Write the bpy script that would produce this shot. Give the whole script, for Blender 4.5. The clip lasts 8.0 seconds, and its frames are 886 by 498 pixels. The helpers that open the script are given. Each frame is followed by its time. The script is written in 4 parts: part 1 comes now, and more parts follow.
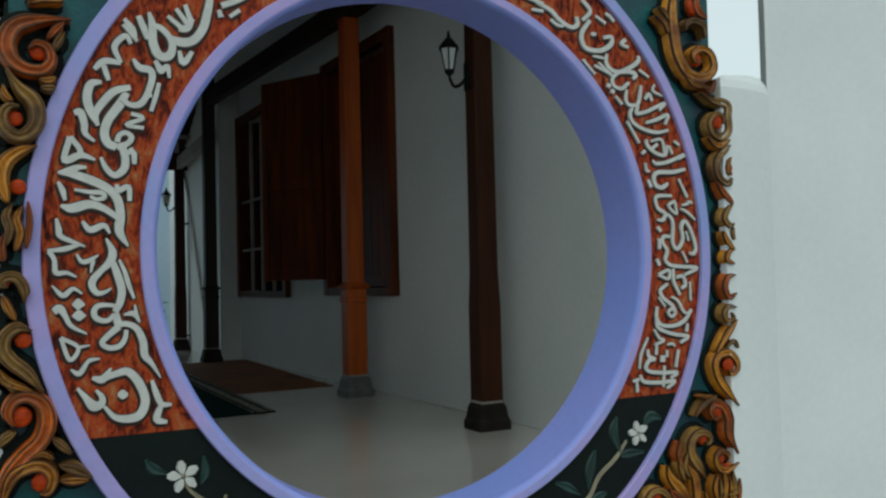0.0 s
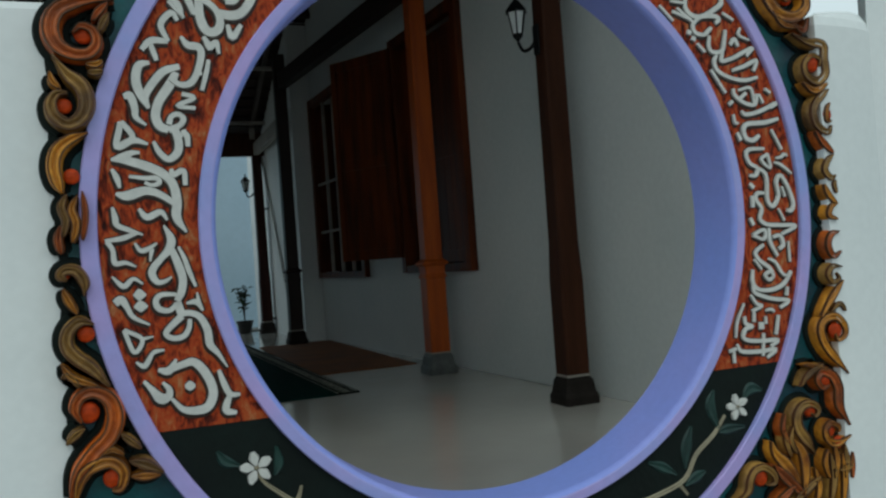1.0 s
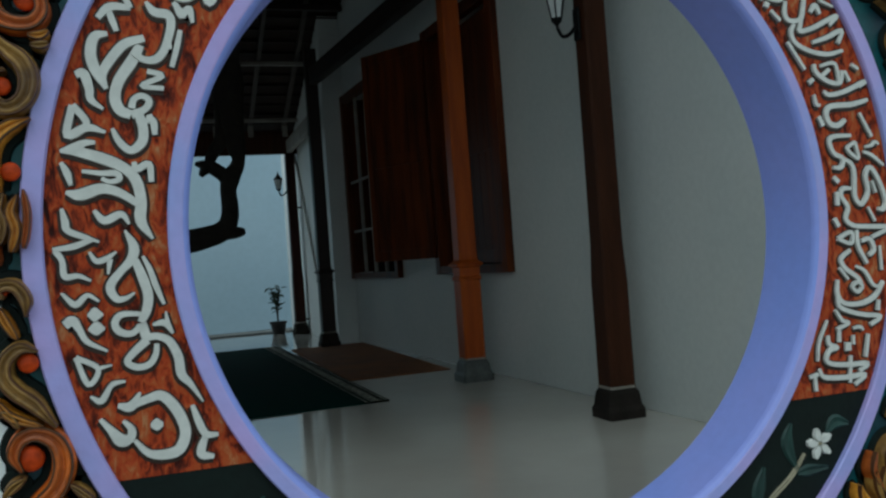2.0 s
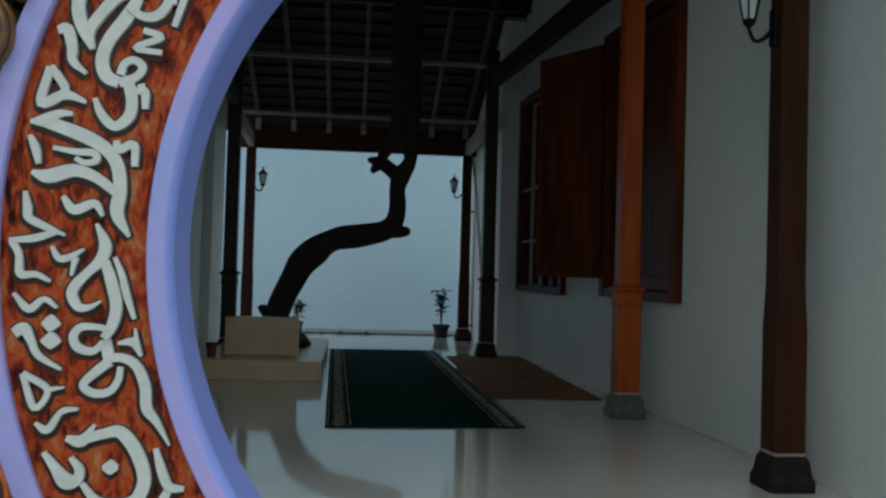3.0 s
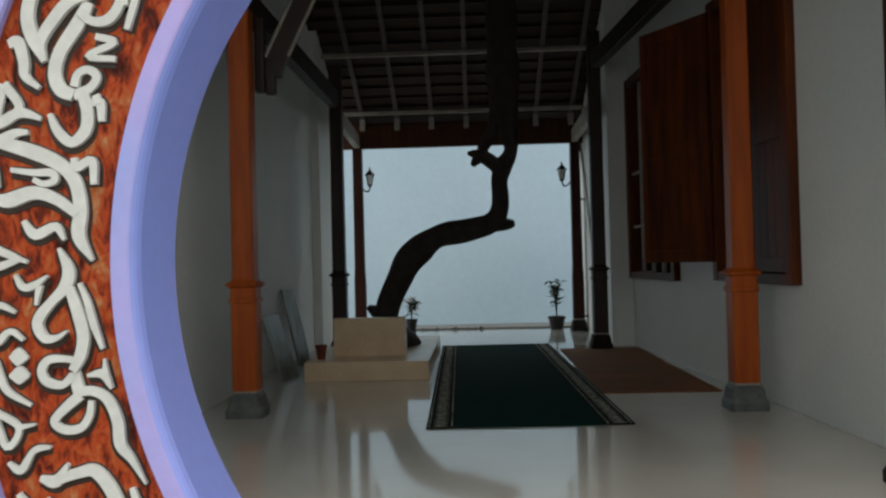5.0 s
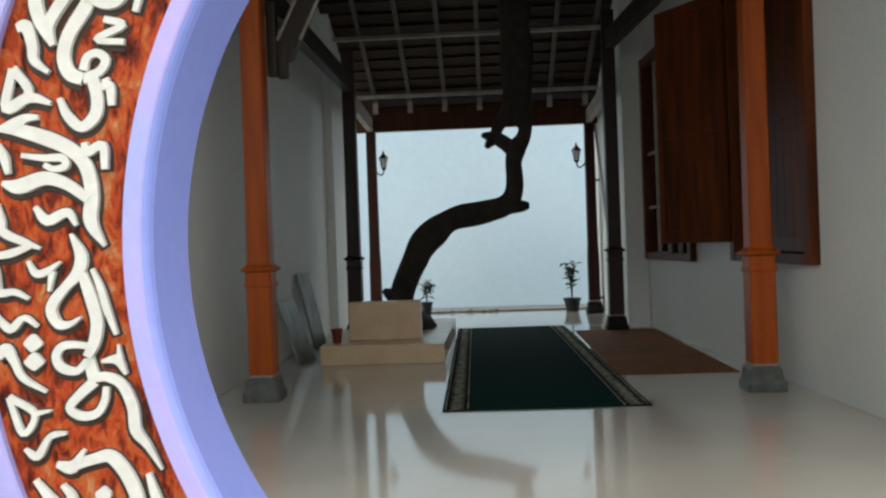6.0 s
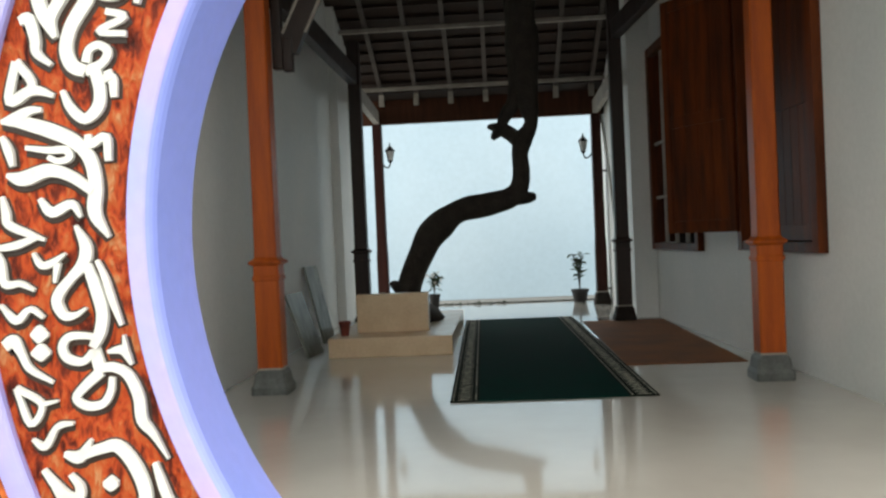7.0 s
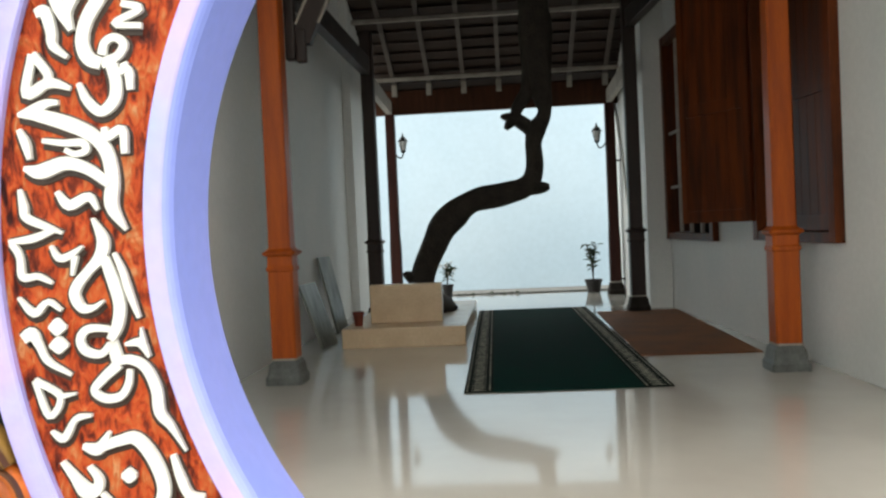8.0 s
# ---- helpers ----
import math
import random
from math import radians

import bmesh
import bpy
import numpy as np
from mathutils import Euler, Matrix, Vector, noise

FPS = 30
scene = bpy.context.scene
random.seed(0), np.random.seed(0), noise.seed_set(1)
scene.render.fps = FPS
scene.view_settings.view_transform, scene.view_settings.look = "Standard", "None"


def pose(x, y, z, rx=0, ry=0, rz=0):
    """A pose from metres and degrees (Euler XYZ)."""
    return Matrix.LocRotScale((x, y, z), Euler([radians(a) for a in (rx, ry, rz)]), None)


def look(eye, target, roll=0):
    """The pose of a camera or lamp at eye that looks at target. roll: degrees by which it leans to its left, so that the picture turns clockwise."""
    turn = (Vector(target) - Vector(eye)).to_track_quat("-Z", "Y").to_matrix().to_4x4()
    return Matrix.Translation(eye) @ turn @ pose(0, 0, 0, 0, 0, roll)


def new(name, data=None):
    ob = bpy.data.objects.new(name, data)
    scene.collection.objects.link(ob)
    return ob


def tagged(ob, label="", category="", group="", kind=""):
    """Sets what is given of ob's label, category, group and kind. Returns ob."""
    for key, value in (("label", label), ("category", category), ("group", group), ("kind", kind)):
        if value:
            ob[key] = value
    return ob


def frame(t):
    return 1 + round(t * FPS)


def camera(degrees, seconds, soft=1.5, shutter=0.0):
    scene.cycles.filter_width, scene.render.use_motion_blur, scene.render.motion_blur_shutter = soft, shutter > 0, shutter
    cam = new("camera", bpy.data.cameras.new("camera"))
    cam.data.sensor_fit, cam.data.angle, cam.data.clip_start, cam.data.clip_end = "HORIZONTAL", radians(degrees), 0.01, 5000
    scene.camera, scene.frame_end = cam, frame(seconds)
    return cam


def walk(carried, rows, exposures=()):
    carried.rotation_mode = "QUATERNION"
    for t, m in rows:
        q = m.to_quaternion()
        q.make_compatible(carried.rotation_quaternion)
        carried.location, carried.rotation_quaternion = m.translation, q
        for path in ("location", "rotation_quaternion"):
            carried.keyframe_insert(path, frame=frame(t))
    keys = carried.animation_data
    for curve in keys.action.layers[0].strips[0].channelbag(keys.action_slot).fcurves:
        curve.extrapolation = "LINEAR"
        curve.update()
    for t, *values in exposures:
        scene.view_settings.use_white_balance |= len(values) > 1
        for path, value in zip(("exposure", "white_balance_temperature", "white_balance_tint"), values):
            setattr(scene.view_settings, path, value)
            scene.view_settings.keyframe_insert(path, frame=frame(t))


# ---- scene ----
cam = camera(55.4, 8.0, soft=2.4)
PATH = [
    (0, (-0.051, -2.054, 0.945), (0.859, -0.275, 1.017), -1.4),
    (0.5, (-0.025, -2.039, 0.95), (0.818, -0.226, 0.99), -3.1),
    (1, (0.025, -1.941, 0.943), (0.76, -0.082, 0.963), -4.1),
    (2.5, (0.329, -1.45, 0.982), (0.875, 0.473, 1.016), -2.7),
    (3, (0.511, -1.288, 1.003), (0.73, 0.699, 1.053), 1.6),
    (3.5, (0.636, -1.213, 1.037), (0.595, 0.786, 1.086), 1.6),
    (4, (0.684, -1.168, 1.034), (0.644, 0.831, 1.086), 1.1),
    (4.5, (0.708, -1.15, 1.026), (0.668, 0.849, 1.073), -0.7),
    (6, (0.707, -1.121, 1.024), (0.599, 0.876, 1.015), -2.0),
    (6.5, (0.71, -1.121, 1.02), (0.596, 0.876, 1.002), -2.2),
    (7, (0.714, -1.123, 1.018), (0.587, 0.873, 0.992), -2.5),
    (7.5, (0.712, -1.126, 1.02), (0.568, 0.868, 0.985), -2.6),
    (8, (0.708, -1.117, 1.021), (0.55, 0.876, 0.973), -2.6),
]
walk(cam, [(t, look(eye, target, roll)) for t, eye, target, roll in PATH],
     exposures=[(0, -1.12, 5900, -7), (1.0, -1.17, 5800, -7), (2.5, -1.07, 5500, -11), (3.5, -0.70, 6050, -3), (4.6, -0.50, 6450, 2), (6.0, 0.30, 6650, 3), (8.0, 0.80, 6900, 4)])

# ---- light ----
world = bpy.data.worlds.new("sky")
scene.world = world
world.use_nodes = True
wn = world.node_tree.nodes
sky = wn.new("ShaderNodeTexSky")
sky.sky_type, sky.sun_disc = "NISHITA", False
sky.sun_elevation, sky.sun_rotation = radians(55), radians(208)
sky.dust_density, sky.ozone_density = 4.0, 1.5
haze = wn.new("ShaderNodeMix")                       # thin white cloud over the blue
haze.data_type = "RGBA"
haze.inputs[0].default_value, haze.inputs[7].default_value = 0.65, (15.6, 15.4, 15.2, 1)
world.node_tree.links.new(sky.outputs[0], haze.inputs[6])
world.node_tree.links.new(haze.outputs[2], wn["Background"].inputs[0])
wn["Background"].inputs[1].default_value = 0.15
sun = new("sun", bpy.data.lights.new("sun", "SUN"))
sun.data.energy, sun.data.angle, sun.data.color = 0.7, radians(25), (1.0, 0.96, 0.9)
sun.matrix_world = look((0, 0, 20), (5.0, 12.5, 0))


# ---- materials ----
def mat(name, base, rough=0.6, vary=0.25, scale=6.0, grain=60.0, bump=0.15, metal=0.0, tint=None, stretch=(1, 1, 1), dist=0.004, coat=0.0, spec=0.4):
    """A painted or raw surface: base colour that drifts to tint in blotches, fine grain, and a little relief."""
    m = bpy.data.materials.new(name)
    m.use_nodes = True
    n, l = m.node_tree.nodes, m.node_tree.links
    b = n["Principled BSDF"]
    b.inputs["Roughness"].default_value, b.inputs["Metallic"].default_value = rough, metal
    b.inputs["Coat Weight"].default_value, b.inputs["Specular IOR Level"].default_value = coat, spec
    co = n.new("ShaderNodeTexCoord")
    mp = n.new("ShaderNodeMapping")
    mp.inputs["Scale"].default_value = stretch
    l.new(co.outputs["Object"], mp.inputs[0])
    big, fine = n.new("ShaderNodeTexNoise"), n.new("ShaderNodeTexNoise")
    big.inputs["Scale"].default_value, big.inputs["Detail"].default_value = scale, 6
    fine.inputs["Scale"].default_value, fine.inputs["Detail"].default_value = grain, 4
    l.new(mp.outputs[0], big.inputs["Vector"]), l.new(mp.outputs[0], fine.inputs["Vector"])
    ramp = n.new("ShaderNodeValToRGB")
    t = tint or tuple(c * (1 - vary) for c in base)
    ramp.color_ramp.elements[0].position, ramp.color_ramp.elements[1].position = 0.33, 0.66
    ramp.color_ramp.elements[0].color, ramp.color_ramp.elements[1].color = (*t, 1), (*base, 1)
    l.new(big.outputs[0], ramp.inputs[0])
    mix = n.new("ShaderNodeMix")
    mix.data_type, mix.blend_type = "RGBA", "MULTIPLY"
    mix.inputs[0].default_value = min(1.0, vary * 1.2)
    grey = n.new("ShaderNodeMapRange")
    grey.inputs[1].default_value, grey.inputs[2].default_value, grey.inputs[3].default_value = 0.3, 0.7, 0.55
    l.new(fine.outputs[0], grey.inputs[0])
    l.new(ramp.outputs[0], mix.inputs[6]), l.new(grey.outputs[0], mix.inputs[7])
    l.new(mix.outputs[2], b.inputs["Base Color"])
    bp = n.new("ShaderNodeBump")
    bp.inputs["Strength"].default_value, bp.inputs["Distance"].default_value = bump, dist
    l.new(fine.outputs[0], bp.inputs["Height"]), l.new(bp.outputs[0], b.inputs["Normal"])
    rr = n.new("ShaderNodeMapRange")
    rr.inputs[3].default_value, rr.inputs[4].default_value = rough * 0.8, min(1, rough * 1.2)
    l.new(big.outputs[0], rr.inputs[0]), l.new(rr.outputs[0], b.inputs["Roughness"])
    return m


def carved_ground():
    """Chiselled ground of the lettering: maroon, orange-red and ochre brush strokes over shallow gouges."""
    m = bpy.data.materials.new("carved_red_ground")
    m.use_nodes = True
    n, l = m.node_tree.nodes, m.node_tree.links
    b = n["Principled BSDF"]
    b.inputs["Roughness"].default_value, b.inputs["Specular IOR Level"].default_value = 0.6, 0.12
    co = n.new("ShaderNodeTexCoord")
    turn = n.new("ShaderNodeMapping")
    turn.inputs["Rotation"].default_value, turn.inputs["Scale"].default_value = (0, radians(35), 0), (1.0, 1.0, 0.42)
    l.new(co.outputs["Object"], turn.inputs[0])
    noises = []
    for scale, detail, bend in ((19, 5, 1.6), (75, 6, 1.1), (240, 3, 0.4)):
        t = n.new("ShaderNodeTexNoise")
        t.inputs["Scale"].default_value, t.inputs["Detail"].default_value, t.inputs["Distortion"].default_value = scale, detail, bend
        l.new(turn.outputs[0], t.inputs["Vector"])
        noises.append(t)
    ramp = n.new("ShaderNodeValToRGB")
    stops = ((0.36, (0.030, 0.007, 0.005)), (0.44, (0.13, 0.019, 0.008)), (0.51, (0.36, 0.050, 0.013)), (0.58, (0.38, 0.088, 0.025)), (0.66, (0.42, 0.19, 0.085)))
    while len(ramp.color_ramp.elements) < len(stops):
        ramp.color_ramp.elements.new(0.5)
    for e, (p, c) in zip(ramp.color_ramp.elements, stops):
        e.position, e.color = p, (*c, 1)
    blend = n.new("ShaderNodeMath")
    blend.operation = "MULTIPLY_ADD"
    blend.inputs[1].default_value = 0.45
    half = n.new("ShaderNodeMath")
    half.operation = "MULTIPLY"
    half.inputs[1].default_value = 0.55
    l.new(noises[0].outputs[0], half.inputs[0])
    l.new(noises[1].outputs[0], blend.inputs[0]), l.new(half.outputs[0], blend.inputs[2])
    l.new(blend.outputs[0], ramp.inputs[0]), l.new(ramp.outputs[0], b.inputs["Base Color"])
    deep = n.new("ShaderNodeMath")
    deep.operation = "MULTIPLY_ADD"
    deep.inputs[1].default_value = 0.3
    l.new(noises[2].outputs[0], deep.inputs[0]), l.new(blend.outputs[0], deep.inputs[2])
    bp = n.new("ShaderNodeBump")
    bp.inputs["Strength"].default_value, bp.inputs["Distance"].default_value = 1.0, 0.010
    l.new(deep.outputs[0], bp.inputs["Height"]), l.new(bp.outputs[0], b.inputs["Normal"])
    return m


PLASTER = mat("white_plaster", (0.86, 0.88, 0.87), 0.75, 0.08, 1.2, 40, 0.12, tint=(0.78, 0.81, 0.81))
PLASTER_IN = mat("interior_plaster", (0.87, 0.87, 0.85), 0.6, 0.10, 0.9, 30, 0.10, tint=(0.78, 0.81, 0.80))
FLOOR = mat("polished_floor", (0.68, 0.65, 0.60), 0.10, 0.10, 0.8, 3, 0.02, tint=(0.60, 0.565, 0.515), dist=0.002, coat=0.5)
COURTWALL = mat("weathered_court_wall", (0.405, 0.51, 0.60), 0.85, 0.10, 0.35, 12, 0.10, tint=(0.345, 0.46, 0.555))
GROUND = mat("paving", (0.20, 0.195, 0.185), 0.8, 0.2, 1.5, 30, 0.3)
LILAC = mat("lilac_paint", (0.46, 0.36, 0.73), 0.42, 0.12, 4, 45, 0.25, tint=(0.31, 0.37, 0.76))
BLUE = mat("blue_paint", (0.27, 0.34, 0.81), 0.45, 0.10, 2, 45, 0.25, tint=(0.33, 0.35, 0.80))
REDGROUND = carved_ground()
LETTER = mat("cream_letter_paint", (0.65, 0.645, 0.61), 0.55, 0.12, 20, 80, 0.2)
TEAL = mat("dark_teal_paint", (0.006, 0.105, 0.110), 0.42, 0.5, 7, 60, 0.5, tint=(0.005, 0.022, 0.045))
BLACKGREEN = mat("black_green_paint", (0.006, 0.012, 0.010), 0.75, 0.4, 9, 60, 0.5, spec=0.2)
GOLD = mat("ochre_gold_paint", (0.78, 0.34, 0.030), 0.36, 0.6, 13, 70, 0.6, tint=(0.24, 0.075, 0.012))
REDGOLD = mat("russet_gold_paint", (0.66, 0.15, 0.016), 0.36, 0.6, 13, 70, 0.6, tint=(0.20, 0.05, 0.012))
OLIVE = mat("olive_gold_paint", (0.46, 0.26, 0.06), 0.38, 0.6, 13, 70, 0.6, tint=(0.12, 0.06, 0.02))
SCORE = mat("brown_scored_paint", (0.11, 0.042, 0.012), 0.5, 0.4, 16, 70, 0.4)
OUTLINESHADE = mat("dark_brown_outline_shade", (0.040, 0.018, 0.008), 0.5, 0.4, 16, 70, 0.4)
ORANGE = mat("orange_red_paint", (0.66, 0.070, 0.008), 0.5, 0.5, 25, 80, 0.4, spec=0.15)
WOOD = mat("orange_teak", (0.50, 0.095, 0.003), 0.45, 0.35, 3, 30, 0.2, tint=(0.34, 0.055, 0.003), stretch=(6, 6, 0.5))
# beams' own dark; on middle posts and side room, shade put into the colour
DARKSHADEWOOD = mat("dark_and_shaded_wood", (0.030, 0.014, 0.010), 0.5, 0.4, 3, 30, 0.25, stretch=(6, 6, 0.6))
BROWNWOOD = mat("brown_wood", (0.16, 0.036, 0.007), 0.42, 0.5, 2.2, 26, 0.25, tint=(0.055, 0.016, 0.007), stretch=(5, 5, 0.5), spec=0.15)
# eave beam's own brown; on the near post, shade put into the colour
BROWNSHADEWOOD = mat("brown_and_shaded_wood", (0.075, 0.026, 0.012), 0.55, 0.4, 3, 26, 0.25, stretch=(5, 5, 0.5), spec=0.15)
# post teak with the backlit shade put into its colour
FARPOSTSHADE = mat("shaded_far_post_wood", (0.045, 0.013, 0.009), 0.55, 0.4, 3, 26, 0.25, stretch=(5, 5, 0.5), spec=0.15)
ROOFWOOD = mat("old_roof_boards", (0.036, 0.018, 0.012), 0.7, 0.4, 4, 30, 0.4)
BARWOOD = mat("grey_rafter_wood", (0.115, 0.095, 0.085), 0.6, 0.3, 6, 40, 0.3)
# pale wood; on rafter ends and far side beams, light put into the colour
PALELITWOOD = mat("pale_and_lit_wood", (0.44, 0.40, 0.35), 0.7, 0.3, 6, 40, 0.3)
STONE = mat("dark_stone", (0.16, 0.17, 0.16), 0.5, 0.4, 8, 60, 0.4)
DARKSTONE = mat("blackened_stone", (0.036, 0.030, 0.026), 0.7, 0.4, 8, 60, 0.4, spec=0.1)
BEIGE = mat("beige_tile", (0.78, 0.60, 0.40), 0.25, 0.15, 5, 40, 0.08, tint=(0.70, 0.51, 0.33))
SLAB = mat("grey_green_slab", (0.36, 0.37, 0.32), 0.35, 0.5, 9, 40, 0.1, tint=(0.10, 0.115, 0.09), stretch=(1, 1, 0.4))
BARK = mat("dark_bark", (0.055, 0.045, 0.037), 0.85, 0.5, 9, 45, 1.0, dist=0.02)
RUGGREEN = mat("green_carpet", (0.003, 0.032, 0.024), 0.95, 0.3, 5, 300, 0.4, tint=(0.002, 0.022, 0.018), spec=0.05)
RUGEDGE = mat("dark_carpet_edge", (0.008, 0.014, 0.010), 0.95, 0.3, 5, 300, 0.4, spec=0.05)
RUGPALE = mat("grey_carpet_pattern", (0.46, 0.44, 0.36), 0.95, 0.4, 26, 300, 0.4, tint=(0.04, 0.06, 0.05))
MATBROWN = mat("brown_woven_mat", (0.27, 0.10, 0.032), 0.85, 0.35, 3, 200, 0.5)
IRON = mat("black_iron", (0.015, 0.015, 0.016), 0.5, 0.3, 20, 80, 0.2, metal=0.6)
LAMPGLASS = mat("frosted_lamp_glass", (0.76, 0.77, 0.76), 0.3, 0.1, 10, 40, 0.05)
POTBLACK = mat("dark_plastic_pot", (0.020, 0.018, 0.018), 0.5, 0.3, 10, 60, 0.1)
POTRED = mat("red_clay_pot", (0.22, 0.040, 0.022), 0.6, 0.3, 10, 60, 0.2)
LEAF = mat("leaf_green", (0.035, 0.065, 0.028), 0.5, 0.4, 12, 60, 0.2)
LEAFPAINT = mat("painted_leaf", (0.018, 0.055, 0.045), 0.5, 0.5, 16, 60, 0.4, tint=(0.008, 0.025, 0.022))
STEM = mat("painted_stem", (0.34, 0.30, 0.20), 0.5, 0.3, 18, 60, 0.3)
SOIL = mat("soil", (0.05, 0.035, 0.025), 0.95, 0.4, 20, 60, 0.6)


# ---- builders ----
def finish(bm, smooth):
    bmesh.ops.recalc_face_normals(bm, faces=bm.faces)
    for f in bm.faces:
        f.smooth = smooth


def part(name, bm, material, parent=None, label="", smooth=False):
    """Link a bmesh as one mesh object, under a thing or a part."""
    finish(bm, smooth)
    me = bpy.data.meshes.new(name)
    bm.to_mesh(me)
    bm.free()
    me.materials.append(material)
    ob = new(name, me)
    if parent is not None:
        ob.parent = parent
    if label:
        ob["label"] = label
    return ob


def box_bm(x0, x1, y0, y1, z0, z1, bevel=0.0, bm=None):
    bm = bm or bmesh.new()
    v = bmesh.ops.create_cube(bm, size=1.0)["verts"]
    for p in v:
        p.co = Vector((x0 + (p.co.x + 0.5) * (x1 - x0), y0 + (p.co.y + 0.5) * (y1 - y0), z0 + (p.co.z + 0.5) * (z1 - z0)))
    if bevel:
        bmesh.ops.bevel(bm, geom=list({e for p in v for e in p.link_edges}), offset=bevel, segments=2, affect="EDGES", profile=0.6)
    return bm


def thing(name, at=(0, 0, 0), turn=0.0):
    e = new(name)
    e.empty_display_size = 0.1
    e.matrix_world = pose(*at, 0, 0, turn)
    return e


def lathe_bm(profile, sides=24, bm=None, square=False):
    """Turn a profile of (radius, z) about z; square: four-sided with cut corners."""
    bm = bm or bmesh.new()
    rows = []
    if square:
        dirs = []
        for sx, sy in ((1, 1), (-1, 1), (-1, -1), (1, -1)):
            a, b = (1, 0.86), (0.86, 1)
            if sx * sy < 0:
                a, b = b, a
            dirs += [(sx * a[0], sy * a[1]), (sx * b[0], sy * b[1])]
    else:
        dirs = [(math.cos(2 * math.pi * k / sides), math.sin(2 * math.pi * k / sides)) for k in range(sides)]
    for r, z in profile:
        rows.append([bm.verts.new((r * c, r * s, z)) for c, s in dirs])
    n = len(dirs)
    for a, b in zip(rows, rows[1:]):
        for k in range(n):
            bm.faces.new((a[k], a[(k + 1) % n], b[(k + 1) % n], b[k]))
    bm.faces.new(rows[0][::-1]), bm.faces.new(rows[-1])
    return bm


def tube_bm(points, radii, sides=10, bm=None, wobble=0.0):
    """A round limb along points, with a radius at each."""
    bm = bm or bmesh.new()
    pts = [Vector(p) for p in points]
    rows = []
    for i, p in enumerate(pts):
        d = (pts[min(i + 1, len(pts) - 1)] - pts[max(i - 1, 0)]).normalized()
        u = d.cross(Vector((0, 1, 0.02))).normalized()
        w = d.cross(u).normalized()
        row = []
        for k in range(sides):
            a = 2 * math.pi * k / sides
            r = radii[i] * (1 + wobble * noise.noise(p * 3 + Vector((math.cos(a), math.sin(a), 0)) * 0.9))
            row.append(bm.verts.new(p + (u * math.cos(a) + w * math.sin(a)) * r))
        rows.append(row)
    for a, b in zip(rows, rows[1:]):
        for k in range(sides):
            bm.faces.new((a[k], a[(k + 1) % sides], b[(k + 1) % sides], b[k]))
    bm.faces.new(rows[0][::-1]), bm.faces.new(rows[-1])
    return bm


def spline(ctrl, per=6):
    """Catmull-Rom through control points of any dimension."""
    c = [Vector(p) for p in ctrl]
    c = [c[0] * 2 - c[1]] + c + [c[-1] * 2 - c[-2]]
    out = []
    for i in range(1, len(c) - 2):
        for k in range(per):
            t = k / per
            a, b, d, e = c[i - 1], c[i], c[i + 1], c[i + 2]
            out.append(0.5 * ((2 * b) + (d - a) * t + (2 * a - 5 * b + 4 * d - e) * t * t + (3 * b - a - 3 * d + e) * t ** 3))
    out.append(c[-2])
    return out


# ---- the place ----
WALL_L, WALL_R = -1.25, 2.98       # inner faces of the side walls; the right one is drawn in by SKEW per metre
SKEW = 0.05
END_L, END_R = 9.1, 8.70           # where they stop, at the court
EDGE = 11.62                       # end of the raised floor
BACK = 14.2                        # face of the court's back wall
THICK = 0.20                       # depth of the round opening


def structure(name, bm, material, label, category):
    return tagged(part(name, bm, material), label, category, kind="structure")


structure("floor", box_bm(-3.0, 6.0, 0.20, EDGE, -0.12, 0.0), FLOOR, "pale polished floor with mirror-like gloss", "floor")
structure("ground", box_bm(-300, 300, -300, 300, -0.30, -0.125), GROUND, "grey paving outside the hall", "ground")
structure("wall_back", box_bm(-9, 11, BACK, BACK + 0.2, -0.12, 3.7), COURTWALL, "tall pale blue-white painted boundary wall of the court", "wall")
structure("wall_front_left", box_bm(-6.0, -0.04, 0.02, THICK, -0.12, 1.55, 0.02), PLASTER, "low white plastered wall beside the carved screen", "wall")


def rounded_end_bm(x0, x1, y0, y1, z0, z1):
    """A low wall whose face curves back from x0 to x1, with a softly domed top."""
    bm = bmesh.new()
    n, rows = 18, []
    for z, inset in ((z0, 0.0), (z1 - 0.04, 0.0), (z1 - 0.012, 0.008), (z1, 0.030)):
        row = [bm.verts.new((x0 + inset, y1, z))]
        for k in range(n + 1):
            a = math.pi / 2 * k / n
            x, y = x0 + (x1 - x0) * math.sin(a), y1 - 0.02 - (y1 - 0.02 - y0) * (0.45 + 0.55 * math.cos(a))
            row.append(bm.verts.new((max(x, x0 + inset), y + inset, z + (0.022 * math.sin(a * 2) if z == z1 else 0))))
        row.append(bm.verts.new((x1, y1, z)))
        rows.append(row)
    m = len(rows[0])
    for p, q in zip(rows, rows[1:]):
        for k in range(m):
            bm.faces.new((p[k], p[(k + 1) % m], q[(k + 1) % m], q[k]))
    bm.faces.new(rows[0][::-1]), bm.faces.new(rows[-1])
    return bm


structure("wall_front_right", rounded_end_bm(2.03, 2.36, -0.02, THICK, -0.12, 1.60), PLASTER, "low white plastered wall with a rounded end", "wall")


def pier_bm(z0, z1):
    """The tall pier, its near end splayed back towards the hall."""
    bm = bmesh.new()
    plan = ((2.30, 0.03), (4.2, 0.03), (4.2, 0.235), (2.50, 0.235))
    lo, hi = [[bm.verts.new((x, y, z)) for x, y in plan] for z in (z0, z1)]
    for k in range(4):
        bm.faces.new((lo[k], lo[(k + 1) % 4], hi[(k + 1) % 4], hi[k]))
    bm.faces.new(lo[::-1]), bm.faces.new(hi)
